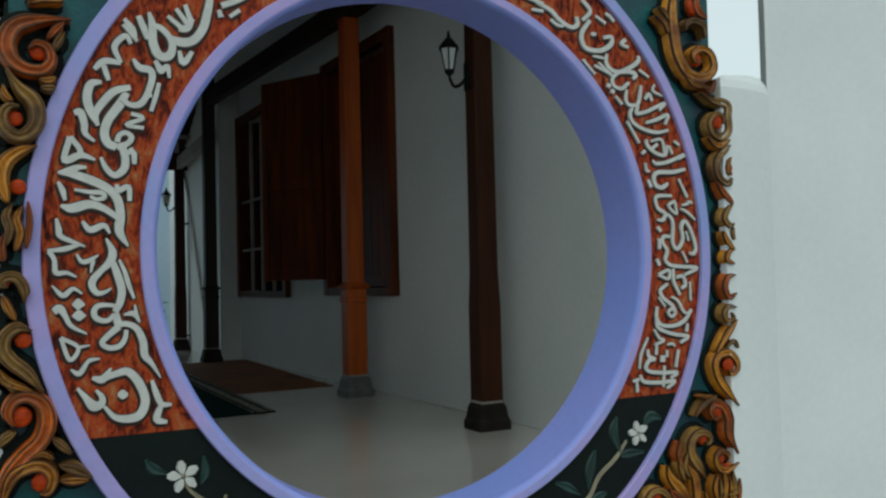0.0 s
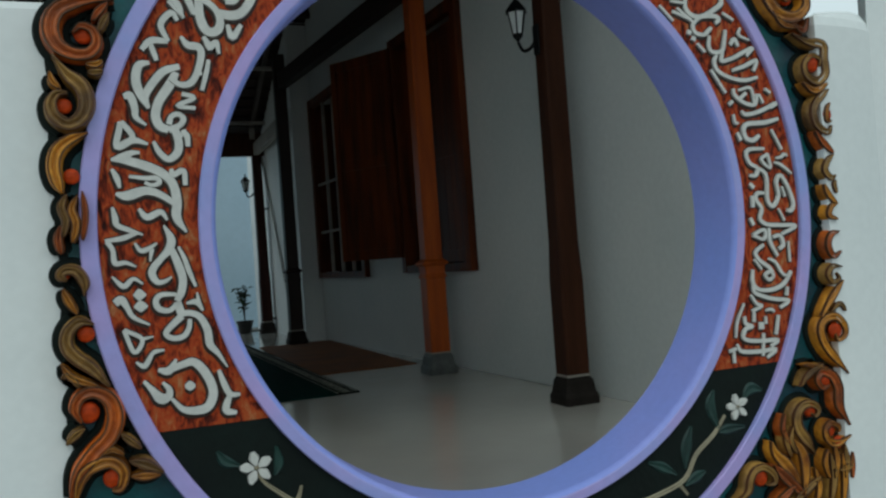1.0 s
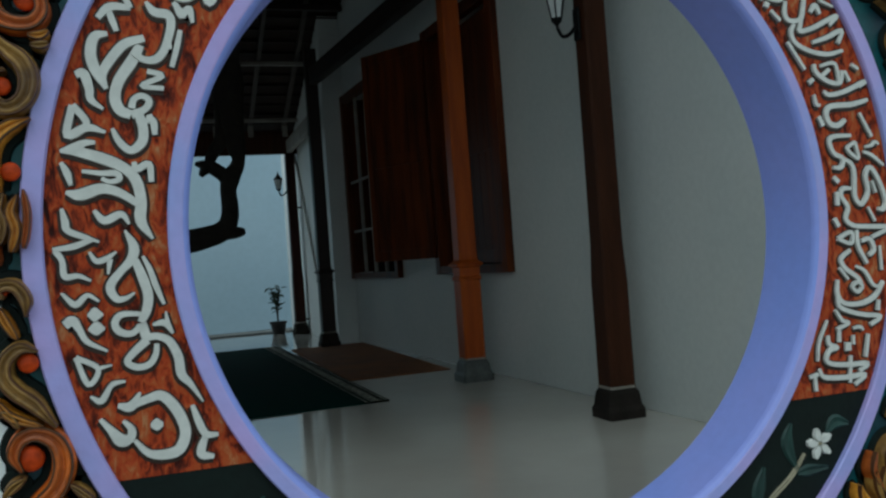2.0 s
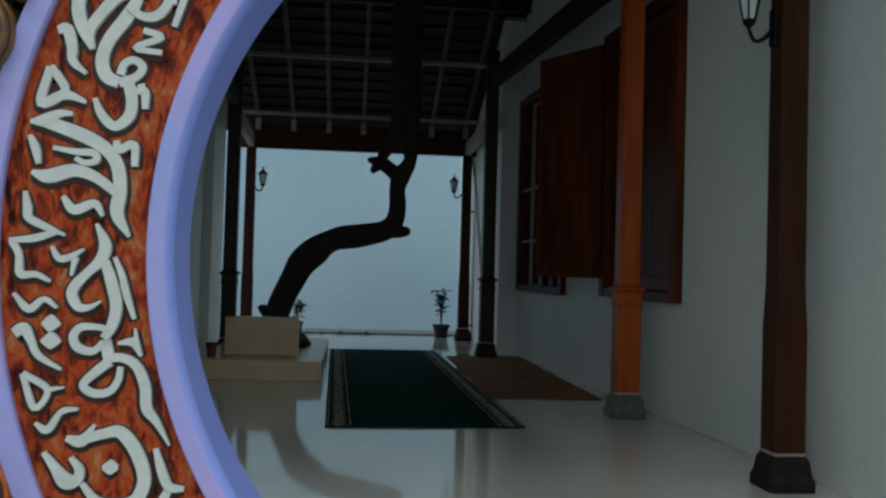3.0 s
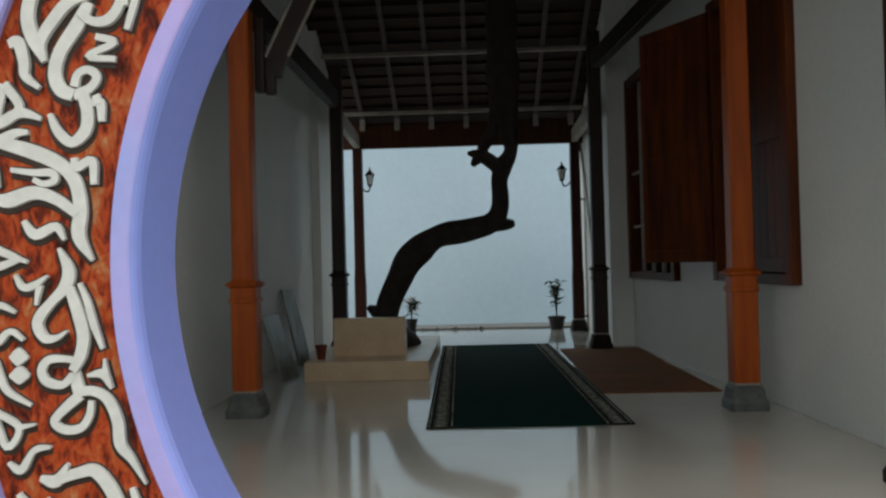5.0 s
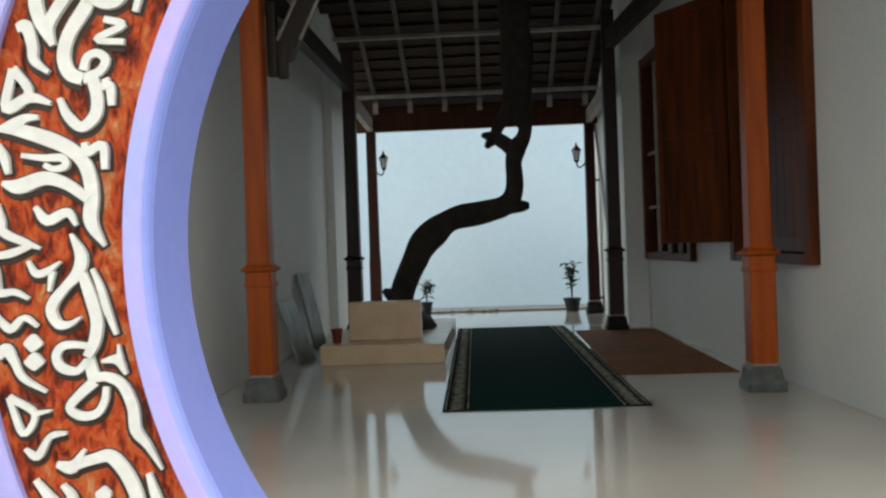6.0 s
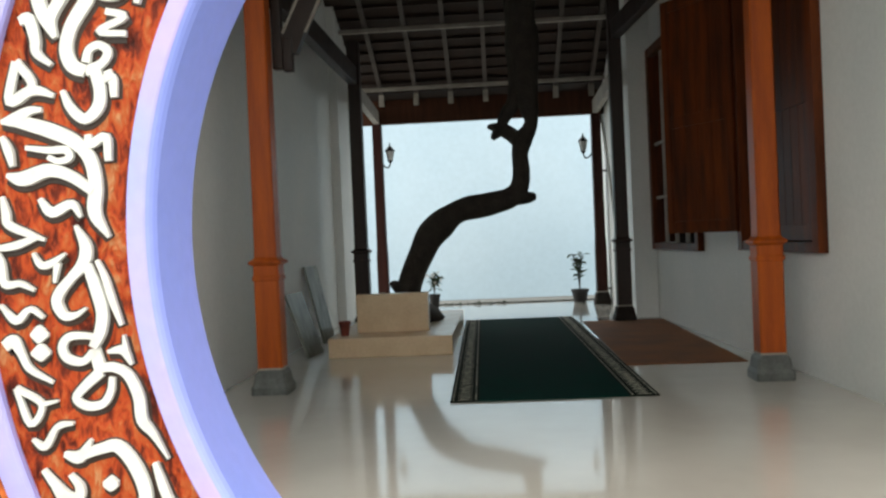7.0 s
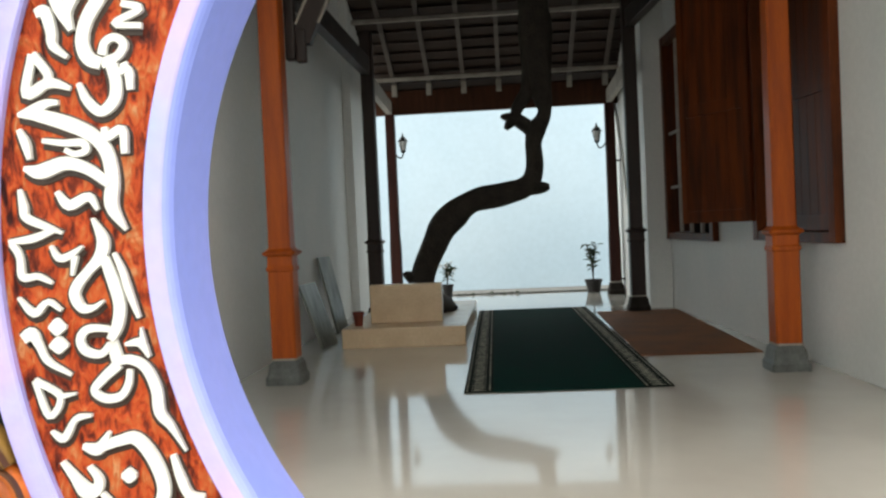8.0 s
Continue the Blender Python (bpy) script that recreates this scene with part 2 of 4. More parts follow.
    bmesh.ops.bevel(bm, geom=list(bm.edges), offset=0.008, segments=2, affect="EDGES", profile=0.6)
    return bm


structure("pier", pier_bm(-0.12, 4.4), PLASTER, "tall white plastered pier beside the carved screen", "wall")


def roof_z(y):
    """Height of the underside of the roof boards."""
    return 3.11 + 0.45 * (10.85 - y) if y > 5.2 else 5.6525 - 0.45 * (5.2 - y)


def gable_bm(x0, x1, y0, y1, z0, bm=None, drop=0.0):
    """A stretch of side wall whose top follows the roof."""
    bm = bm or bmesh.new()
    ys = sorted({y0, y1} | ({5.2} if y0 < 5.2 < y1 else set()))
    rows = [[bm.verts.new(p) for p in ((x0, y, z0), (x1, y, z0), (x1, y, roof_z(y) - drop), (x0, y, roof_z(y) - drop))] for y in ys]
    for a, b in zip(rows, rows[1:]):
        for k in range(4):
            bm.faces.new((a[k], a[(k + 1) % 4], b[(k + 1) % 4], b[k]))
    bm.faces.new(rows[0]), bm.faces.new(rows[-1][::-1])
    return bm


W1, W2 = (4.30, 5.70, 0.85, 3.0), (6.9, 8.60, 0.82, 3.0)   # windows: y0, y1, sill, head
structure("wall_left", gable_bm(WALL_L - 0.2, WALL_L, 0.20, END_L, 0.002), PLASTER_IN, "white plastered side wall of the hall", "wall")
structure("wall_pilaster", gable_bm(WALL_L - 0.2, WALL_L + 0.10, END_L + 0.002, END_L + 0.9, 0.002), PLASTER_IN, "white plastered end pilaster of the hall wall", "wall")
bm = gable_bm(WALL_R, WALL_R + 0.2, 1.40, W1[0], 0.002)
box_bm(WALL_R, WALL_R + 0.2, 0.24, 1.398, 0.002, 1.62, 0, bm)
gable_bm(WALL_R, WALL_R + 0.2, W1[1], W2[0], 0.002, bm)
gable_bm(WALL_R, WALL_R + 0.2, W2[1], END_R, 0.002, bm)
for y0, y1, sill, head in (W1, W2):
    box_bm(WALL_R, WALL_R + 0.2, y0, y1, 0.002, sill, 0, bm)
    gable_bm(WALL_R, WALL_R + 0.2, y0, y1, head, bm)


def skew(bm):
    """Draw a mesh built along x = WALL_R in to the true line of that wall."""
    for v in bm.verts:
        v.co.x -= SKEW * v.co.y
    return bm


structure("wall_right", skew(bm), PLASTER_IN, "white plastered side wall with two shuttered windows", "wall")
# added room that keeps the windows dark; its gloom is in the colour
bm = box_bm(4.9, 5.0, 3.0, 8.69, -0.1, 3.4)
for a in ((WALL_R + 0.202, 4.898, 3.0, 3.1, -0.1, 3.4), (WALL_R + 0.202, 4.898, 8.59, 8.69, -0.1, 3.4), (WALL_R + 0.202, 4.898, 3.1, 8.588, 3.3, 3.4)):
    box_bm(*a, 0, bm)
structure("added_dark_room", skew(bm), DARKSHADEWOOD, "added room behind the windows, its darkness put into the wall colour", "wall")
bm = gable_bm(2.29, 2.95, END_R + 0.003, 11.2, 0.002)
structure("wall_return", bm, PLASTER_IN, "white plastered wall end running out to the court", "wall")
structure("wall_court", box_bm(2.29, 2.95, 11.202, 12.5, -0.124, 2.9), PLASTER_IN, "white plastered side wall of the court", "wall")



def roof():
    """Boards, rafters and battens of the roof, all in one piece."""
    bm = bmesh.new()
    x0, x1 = -1.9, 3.3
    # the front slope is unseen; its reach is set to shade the hall
    for ya, yb in ((11.2, 5.2), (5.2, 0.60)):
        va = [bm.verts.new((x, ya, roof_z(ya) + d)) for x in (x0, x1) for d in (0, 0.06)]
        vb = [bm.verts.new((x, yb, roof_z(yb) + d)) for x in (x0, x1) for d in (0, 0.06)]
        for i, j in ((0, 1), (1, 3), (3, 2), (2, 0)):
            bm.faces.new((va[i], va[j], vb[j], vb[i]))
        bm.faces.new((va[0], va[1], va[3], va[2])), bm.faces.new((vb[0], vb[1], vb[3], vb[2]))
    y = 11.0
    while y > 5.3:                                   # thin tile battens
        box_bm(x0 + 0.05, x1 - 0.05, y, y + 0.035, roof_z(y + 0.035) - 0.022, roof_z(y + 0.035) - 0.002, 0, bm)
        y -= 0.21
    return structure("ceiling", bm, ROOFWOOD, "dark wooden roof boards on thin battens", "ceiling")


roof()


def slanted(name, x, w, y0, y1, depth, material):
    """A rafter under the boards from y0 up to y1."""
    bm = bmesh.new()
    rows = [[bm.verts.new((x + sx * w / 2, y, roof_z(y) - d)) for sx, d in ((-1, 0.024), (1, 0.024), (1, 0.024 + depth), (-1, 0.024 + depth))] for y in (y0, y1)]
    a, b = rows
    for k in range(4):
        bm.faces.new((a[k], a[(k + 1) % 4], b[(k + 1) % 4], b[k]))
    bm.faces.new(a[::-1]), bm.faces.new(b)
    return part(name, bm, material)


for k in range(7):
    x = -0.82 + 0.49 * k
    r = slanted("rafter", x, 0.055, 11.1, 8.4, 0.06, BARWOOD)
    # light catching the rafter end is put in as a paler colour
    part("lit_tail", box_bm(x - 0.036, x + 0.036, 10.735, 10.80, 2.91, 3.07, 0.006), PALELITWOOD, r, "rafter end, made pale for the light on it")
    tagged(r, "weathered grey rafter under dark roof boards", "rafter", "rafters of the roof")
for y, s in ((10.58, 0.05), (9.4, 0.05), (8.4, 0.07), (7.0, 0.08)):
    z = roof_z(y) - 0.09
    tagged(part("purlin", box_bm(-1.2, 2.285 if y > 8.7 else 2.54, y - s / 2, y + s / 2, z - s, z, 0.004), PALELITWOOD if y > 9 else DARKSHADEWOOD),
           "thin pale purlin across the rafters" if y > 9 else "dark wooden purlin across the rafters", "purlin", "purlins of the roof")

COLS = {"near": (2.615, 2.60), "right": (2.482, 4.55), "left": (-0.868, 4.63), "midl": (-0.835, 8.50), "midr": (2.125, 8.50), "farl": (-0.915, 10.85), "farr": (2.17, 10.85)}


def column(at, half, top, wood, label, collar=True, foot=STONE):
    """A square post with cut corners, a moulded collar, and a stone foot."""
    t = tagged(thing("column", (*at, 0)), label, "column", "columns of the hall")
    w = half
    part("plinth", lathe_bm([(w * 1.62, 0.0), (w * 1.62, 0.05), (w * 1.45, 0.075), (w * 1.32, 0.14), (w * 1.12, 0.165)], square=True), foot, t, "dark stone foot")
    part("sole", lathe_bm([(w * 1.13, 0.1655), (w * 1.15, 0.172), (w * 1.12, 0.180)], square=True), PALELITWOOD, t, "thin pale mortar line under the shaft")
    part("shaft", lathe_bm([(w * 1.10, 0.166), (w * 1.10, 0.76), (w * 0.98, 0.98), (w * 0.93, top)], square=True), wood, t)
    if collar:
        part("collar", lathe_bm([(w * 1.11, 0.775), (w * 1.22, 0.785), (w * 1.22, 0.805), (w * 1.12, 0.815), (w * 1.12, 0.880), (w * 1.46, 0.898), (w * 1.46, 0.910), (w * 1.15, 0.925), (w * 1.0, 0.94)], square=True), wood, t)
    return t


# all posts are one teak; the darker woods carry their shade as colour
column(COLS["near"], 0.071, 3.15, BROWNSHADEWOOD, "reddish-brown teak post with a lantern, shade put into its colour, on a dark stone foot", False, DARKSTONE)
column(COLS["right"], 0.076, 3.15, WOOD, "orange-brown teak post before the window shutters")
column(COLS["left"], 0.078, 2.80, WOOD, "bright orange teak post with a moulded collar")
column(COLS["midl"], 0.074, 3.3, DARKSHADEWOOD, "wooden post with a moulded collar, shade put into its dark colour", True, DARKSTONE)
column(COLS["midr"], 0.074, 3.6, DARKSHADEWOOD, "wooden post standing by the brown mat, shade put into its dark colour", True, DARKSTONE)
column(COLS["farl"], 0.070, 2.66, FARPOSTSHADE, "slim brown post carrying the eave beam and a lantern, backlit shade put into its colour", False, DARKSTONE)
column(COLS["farr"], 0.070, 2.66, FARPOSTSHADE, "slim brown post carrying the eave beam and a lantern, backlit shade put into its colour", False, DARKSTONE)


def beam_between(a, b, w, z0, z1, wood, label, name="beam"):
    a, b = Vector((*a, 0)), Vector((*b, 0))
    d = (b - a)
    bm = box_bm(-w / 2, w / 2, 0, d.length, z0, z1, 0.008)
    bmesh.ops.rotate(bm, verts=bm.verts, matrix=Matrix.Rotation(math.atan2(-d.x, d.y), 3, "Z"))
    bmesh.ops.translate(bm, verts=bm.verts, vec=a)
    return tagged(part(name, bm, wood), label, "beam", "beams of the roof")


beam_between((-1.12, 10.85), (2.286, 10.85), 0.09, 2.662, 3.0, BROWNSHADEWOOD, "dark brown eave beam over the far posts")
# these two beams are pale to paint in their lit undersides
beam_between((-0.84, 8.60), (-0.912, 10.79), 0.08, 2.67, 2.85, PALELITWOOD, "side beam between two posts, its lit underside put into the pale colour")
beam_between((2.128, 8.60), (2.168, 10.79), 0.08, 2.67, 2.85, PALELITWOOD, "side beam between two posts, its lit underside put into the pale colour")
beam_between((-0.877, 4.50), (-0.838, 8.40), 0.10, 2.802, 3.0, DARKSHADEWOOD, "dark wooden side beam above the posts")
beam_between((2.50, 4.45), (2.13, 8.40), 0.10, 3.152, 3.35, DARKSHADEWOOD, "dark wooden side beam above the posts")
beam_between((2.63, 2.45), (2.50, 4.44), 0.10, 3.152, 3.35, DARKSHADEWOOD, "dark wooden side beam above the posts")


def brace():
    """A carved bracket hanging beside the orange post, with a pendant end."""
    t = tagged(thing("roof_brace"), "dark wooden roof brace with a pendant end", "brace")
    bm = bmesh.new()
    rows = [[bm.verts.new((x + dx, y, z)) for dx, y in ((-0.075, 4.82), (0.075, 4.82), (0.075, 4.90), (-0.075, 4.90))] for x, z in ((-0.72, 2.38), (-0.66, 2.52), (-0.40, 3.05), (-0.26, 3.35))]
    for a, b in zip(rows, rows[1:]):
        for k in range(4):
            bm.faces.new((a[k], a[(k + 1) % 4], b[(k + 1) % 4], b[k]))
    bm.faces.new(rows[0]), bm.faces.new(rows[-1])
    part("strut", bm, DARKSHADEWOOD, t)
    for s in (-0.083, 0.083):
        part("edge_strip", tube_bm([(-0.66 + s, 4.815, 2.52), (-0.40 + s, 4.815, 3.05), (-0.26 + s, 4.815, 3.35)], [0.012] * 3, 4), PALELITWOOD, t, "pale edge strip")
    part("pendant", box_bm(-0.745, -0.675, 4.806, 4.872, 2.25, 2.49, 0.012), DARKSHADEWOOD, t)
    part("rail", box_bm(-0.82, -0.75, 4.80, 4.88, 2.27, 2.80, 0.01), DARKSHADEWOOD, t)
    return t


brace()


def shutter_bm(w, h, bm=None):
    """A panelled leaf, hinge at x=0, standing on z=0."""
    bm = bm or bmesh.new()
    s = 0.075
    box_bm(0, s, -0.018, 0.018, 0, h, 0.004, bm), box_bm(w - s, w, -0.018, 0.018, 0, h, 0.004, bm)
    for z in (0, h * 0.45, h - 0.1):
        box_bm(s, w - s, -0.017, 0.017, z, z + 0.1, 0.003, bm)
    return bm


def shutter(name, hinge, turn, w, h, label):
    t = tagged(thing(name, hinge, turn), label, "shutter", "window shutters")
    part("leaf_frame", shutter_bm(w, h), BROWNWOOD, t)
    n = 4
    for lo, hi in ((0.1, h * 0.45), (h * 0.45 + 0.1, h - 0.1)):
        for k in range(n):
            a = 0.075 + (w - 0.15) * k / n
            part("board", box_bm(a + 0.002, a + (w - 0.15) / n - 0.002, -0.010, 0.010, lo, hi, 0.003), BROWNWOOD, t)
    return t


def skewed(name, bm, material, parent):
    return part(name, skew(bm), material, parent)


def window(name, y0, y1, sill, head, label, glazed):
    t = structure(name, skew(box_bm(WALL_R - 0.06, WALL_R + 0.02, y0 - 0.05, y0 + 0.05, sill - 0.03, head + 0.05, 0.006)), BROWNWOOD, label, "window")
    skewed("window_frame", box_bm(WALL_R - 0.06, WALL_R + 0.02, y1 - 0.05, y1 + 0.05, sill - 0.03, head + 0.05, 0.006), BROWNWOOD, t)
    skewed("window_frame", box_bm(WALL_R - 0.055, WALL_R + 0.02, y0 + 0.052, y1 - 0.052, head - 0.05, head + 0.05, 0.006), BROWNWOOD, t)
    skewed("window_sill", box_bm(WALL_R - 0.055, WALL_R + 0.06, y0 + 0.052, y1 - 0.052, sill - 0.03, sill + 0.04, 0.006), BROWNWOOD, t)
    skewed("jamb", box_bm(WALL_R + 0.022, WALL_R + 0.205, y1 - 0.035, y1 - 0.002, sill + 0.042, head - 0.002, 0.003), BROWNWOOD, t)
    skewed("jamb", box_bm(WALL_R + 0.022, WALL_R + 0.205, y0 + 0.002, y0 + 0.035, sill + 0.042, head - 0.002, 0.003), BROWNWOOD, t)
    if glazed:
        n = 4
        for k in range(n):
            a = y0 + 0.052 + (y1 - y0 - 0.104) * k / n
            skewed("muntin", box_bm(WALL_R - 0.02, WALL_R + 0.015, a, a + 0.04, sill + 0.045, head - 0.055, 0.003), PALELITWOOD, t)
        for z in (1.35, 1.95):
            skewed("crossbar", box_bm(WALL_R - 0.016, WALL_R + 0.011, y0 + 0.055, y1 - 0.055, z, z + 0.03, 0.003), PALELITWOOD, t)
    return t


window("window_1", *W1, "brown wooden window frame in the hall wall", False)
window("window_2", *W2, "wooden lattice window with grey bars", True)
shutter("shutter", (WALL_R - 0.07 - SKEW * W1[1], W1[1] - 0.02, 0.97), 120, 0.79, 2.0, "brown boarded shutter leaf swung open into the hall")
shutter("shutter", (WALL_R - 0.02 - SKEW * W1[0], W1[0] + 0.06, 0.90), 92.9, 0.68, 1.98, "brown boarded shutter leaf closed behind the post")


def lantern(at, side):
    """A wall lantern; side: -1 hangs to the low-x side of its post."""
    t = tagged(thing("lantern", at), "small black iron lantern on a curled bracket", "lantern", "lanterns on the posts")
    part("body", lathe_bm([(0.030, 0.0), (0.055, 0.13)], 6), LAMPGLASS, t, "frosted glass body")
    part("base", lathe_bm([(0.006, -0.05), (0.014, -0.035), (0.034, -0.015), (0.036, 0.0)], 6), IRON, t)
    part("roof", lathe_bm([(0.072, 0.13), (0.070, 0.14), (0.030, 0.19), (0.014, 0.205), (0.012, 0.225), (0.004, 0.25)], 6), IRON, t)
    for k in range(6):
        a = 2 * math.pi * k / 6
        c, s = math.cos(a), math.sin(a)
        part("bar", tube_bm([(0.032 * c, 0.032 * s, 0.0), (0.057 * c, 0.057 * s, 0.13)], [0.005, 0.005], 5), IRON, t)
    part("bracket", tube_bm(spline([(0, 0, -0.05), (-side * 0.03, 0, -0.10), (-side * 0.08, 0, -0.085), (-side * 0.125, 0, -0.03)]), [0.011] * 19, 6), IRON, t, smooth=True)
    part("back_plate", box_bm(-0.125 * side - 0.008, -0.125 * side + 0.008, -0.03, 0.03, -0.12, 0.06, 0.004), IRON, t)
    return t


lantern((-0.745, 10.85, 2.155), 1)
lantern((1.985, 10.85, 2.155), -1)
lantern((2.405, 2.60, 2.26), -1)


for z in (0.215, 1.86):
    peg = tube_bm([(2.235, 10.80, z), (2.283, 10.78, z)], [0.014, 0.012], 6)
    tube_bm([(2.281, 10.78, z), (2.287, 10.78, z)], [0.024, 0.024], 8, peg)
    tagged(part("wall_peg", peg, IRON), "short black iron peg tying the slim post to the wall", "peg", "pegs of the slim post")
# added rod: stands in for a slanting edge of light on the wall
tagged(part("light_streak_rod", tube_bm([(2.262, 9.22, 0.02), (2.262, 11.0, 2.80)], [0.020, 0.020], 10), LETTER, smooth=True), "slender white rod put in for a slanting streak of light on the wall end", "pole")


# court and planter
def planter():
    t = tagged(thing("tree_planter"), "beige tiled planter front on a wide beige step", "planter")
    part("step", box_bm(-0.80, 0.296, 6.2, 8.7, 0.001, 0.172, 0.008), BEIGE, t)
    part("rim", box_bm(-0.60, 0.063, 6.6, 6.74, 0.174, 0.525, 0.006), BEIGE, t)
    bm = bmesh.new()
    rings = [[bm.verts.new((-0.28 + rx * math.cos(math.tau * k / 20), 7.72 + ry * math.sin(math.tau * k / 20), z + 0.02 * noise.noise(Vector((k * 0.7, z * 9, 0))))) for k in range(20)]
             for rx, ry, z in ((0.42, 0.62, 0.178), (0.36, 0.54, 0.27), (0.22, 0.32, 0.36), (0.06, 0.08, 0.40))]
    for a, b in zip(rings, rings[1:]):
        for k in range(20):
            bm.faces.new((a[k], a[(k + 1) % 20], b[(k + 1) % 20], b[k]))
    bm.faces.new(rings[-1]), bm.faces.new(rings[0][::-1])
    part("soil", bm, SOIL, t, "mound of dark earth", True)
    return t


planter()


def tree():
    o = Vector((-0.33, 7.8, 0.173))
    t = tagged(thing("crooked_tree", o), "crooked dark tree trunk growing out of the planter", "tree")
    path = [(-0.328, 7.8, 0.151), (-0.254, 7.8, 0.448), (-0.18, 7.8, 0.66), (-0.074, 7.8, 0.875), (0.032, 7.8, 1.052), (0.166, 7.8, 1.195), (0.308, 7.8, 1.285), (0.443, 7.8, 1.33), (0.594, 7.8, 1.343), (0.749, 7.8, 1.37), (0.869, 7.8, 1.401), (0.959, 7.8, 1.475), (0.998, 7.8, 1.581), (1.005, 7.8, 1.698), (1.001, 7.8, 1.867), (1.039, 7.8, 2.005), (1.107, 7.8, 2.111), (1.134, 7.8, 2.206), (1.123, 7.8, 2.323), (1.081, 7.8, 2.588), (1.07, 7.8, 3.118), (1.06, 7.8, 4.495)]
    rad = [0.18, 0.132, 0.122, 0.125, 0.136, 0.143, 0.136, 0.138, 0.132, 0.127, 0.117, 0.101, 0.087, 0.081, 0.085, 0.106, 0.09, 0.083, 0.106, 0.143, 0.159, 0.148]
    pts = spline([Vector(p) - o for p in path], 6)
    rr = [v.x for v in spline([(r, 0, 0) for r in rad], 6)]
    part("trunk", tube_bm(pts, rr, 18, None, 0.30), BARK, t, smooth=True)
    for pp, r in (([(0.911, 7.8, 1.423), (1.039, 7.8, 1.407), (1.123, 7.8, 1.412), (1.15, 7.8, 1.414)], [0.106, 0.079, 0.053, 0.032]),
                  ([(1.017, 7.8, 1.984), (0.943, 7.8, 2.058), (0.858, 7.8, 2.116), (0.805, 7.8, 2.148), (0.774, 7.8, 2.175)], [0.09, 0.074, 0.064, 0.058, 0.032]),
                  ([(0.805, 7.8, 2.143), (0.731, 7.8, 2.159), (0.67, 7.8, 2.169)], [0.053, 0.042, 0.019]),
                  ([(0.805, 7.8, 2.122), (0.752, 7.8, 2.079), (0.721, 7.8, 2.032)], [0.053, 0.044, 0.023]),
                  ([(0.827, 7.8, 2.132), (0.837, 7.8, 2.217), (0.89, 7.8, 2.312), (0.975, 7.8, 2.482), (0.986, 7.8, 3.012), (0.964, 7.8, 3.753)], [0.053, 0.053, 0.064, 0.079, 0.085, 0.074]),
                  ([(-0.254, 7.8, 0.469), (-0.36, 7.8, 0.527), (-0.408, 7.8, 0.559), (-0.423, 7.8, 0.575)], [0.117, 0.064, 0.037, 0.021])):
        s = spline([Vector(p) - o for p in pp], 5)
        part("limb", tube_bm(s, [v.x for v in spline([(q, 0, 0) for q in r], 5)], 10, None, 0.3), BARK, t, smooth=True)
    return t


tree()


def leaf_into(bm, at, way, length, width):
    d = Vector(way).normalized()
    s = d.cross(Vector((0.1, 0.2, 1))).normalized() * width / 2
    up = s.cross(d).normalized() * length * 0.08
    p = Vector(at)
    v = [bm.verts.new(q) for q in (p, p + d * length * 0.45 + s + up, p + d * length - up, p + d * length * 0.45 - s + up)]
    bm.faces.new((v[0], v[1], v[2])), bm.faces.new((v[0], v[2], v[3]))


def potted_plant(at, r, h, tall, seed, leaves, pot, label, flowers=0):
    rnd = random.Random(seed)
    t = tagged(thing("potted_plant", at), label, "plant", "potted plants")
    part("pot", lathe_bm([(r * 0.72, 0.0), (r * 0.95, h * 0.82), (r * 1.05, h * 0.83), (r * 1.05, h), (r * 0.9, h), (r * 0.88, h * 0.9)], 18), pot, t)
    part("soil", lathe_bm([(r * 0.87, h * 0.86), (r * 0.87, h * 0.905)], 18), SOIL, t)
    stem, crown = bmesh.new(), bmesh.new()
    for k in range(4):
        tip = Vector((rnd.uniform(-0.1, 0.1), rnd.uniform(-0.08, 0.08), tall * rnd.uniform(0.75, 1.0)))
        pts = spline([(0, 0, h * 0.85), (tip.x * 0.3, tip.y * 0.4, (h + tall) / 2), tip], 5)
        tube_bm(pts, [0.008] * len(pts), 5, stem)
        for i in range(leaves):
            b = pts[rnd.randrange(len(pts) // 3, len(pts))]
            leaf_into(crown, b, (rnd.uniform(-1, 1), rnd.uniform(-1, 1), rnd.uniform(-0.4, 0.8)), rnd.uniform(0.08, 0.15), rnd.uniform(0.05, 0.08))
    part("stem", stem, BARK, t)
    part("foliage", crown, LEAF, t)
    if flowers:
        bloom = bmesh.new()
        for k in range(flowers):
            c = Vector((rnd.uniform(-0.13, 0.13), rnd.uniform(-0.10, 0.10), tall * rnd.uniform(0.62, 1.02)))
            for i in range(5):
                a = math.tau * i / 5
                leaf_into(bloom, c, (math.cos(a), -0.4, math.sin(a)), 0.034, 0.026)
        part("blossoms", bloom, LETTER, t, "small white blossoms")
    return t


potted_plant((1.897, 11.25, 0.0), 0.125, 0.19, 0.74, 3, 17, POTBLACK, "small leafy shrub in a dark plastic pot")
potted_plant((-0.225, 11.2, 0.0), 0.085, 0.20, 0.50, 5, 12, POTBLACK, "small white-flowered shrub in a slim dark pot", 16)
t = tagged(thing("clay_pot", (-0.69, 6.45, 0.173)), "small empty red-brown clay pot on the step", "pot")
part("pot", lathe_bm([(0.036, 0.0), (0.048, 0.10), (0.055, 0.102), (0.055, 0.128), (0.046, 0.128), (0.044, 0.10), (0.034, 0.02)], 18), POTRED, t)


def kerb():
    rnd = random.Random(9)
    bm = bmesh.new()
    for k in range(34):
        x = rnd.uniform(-0.1, 0.9)
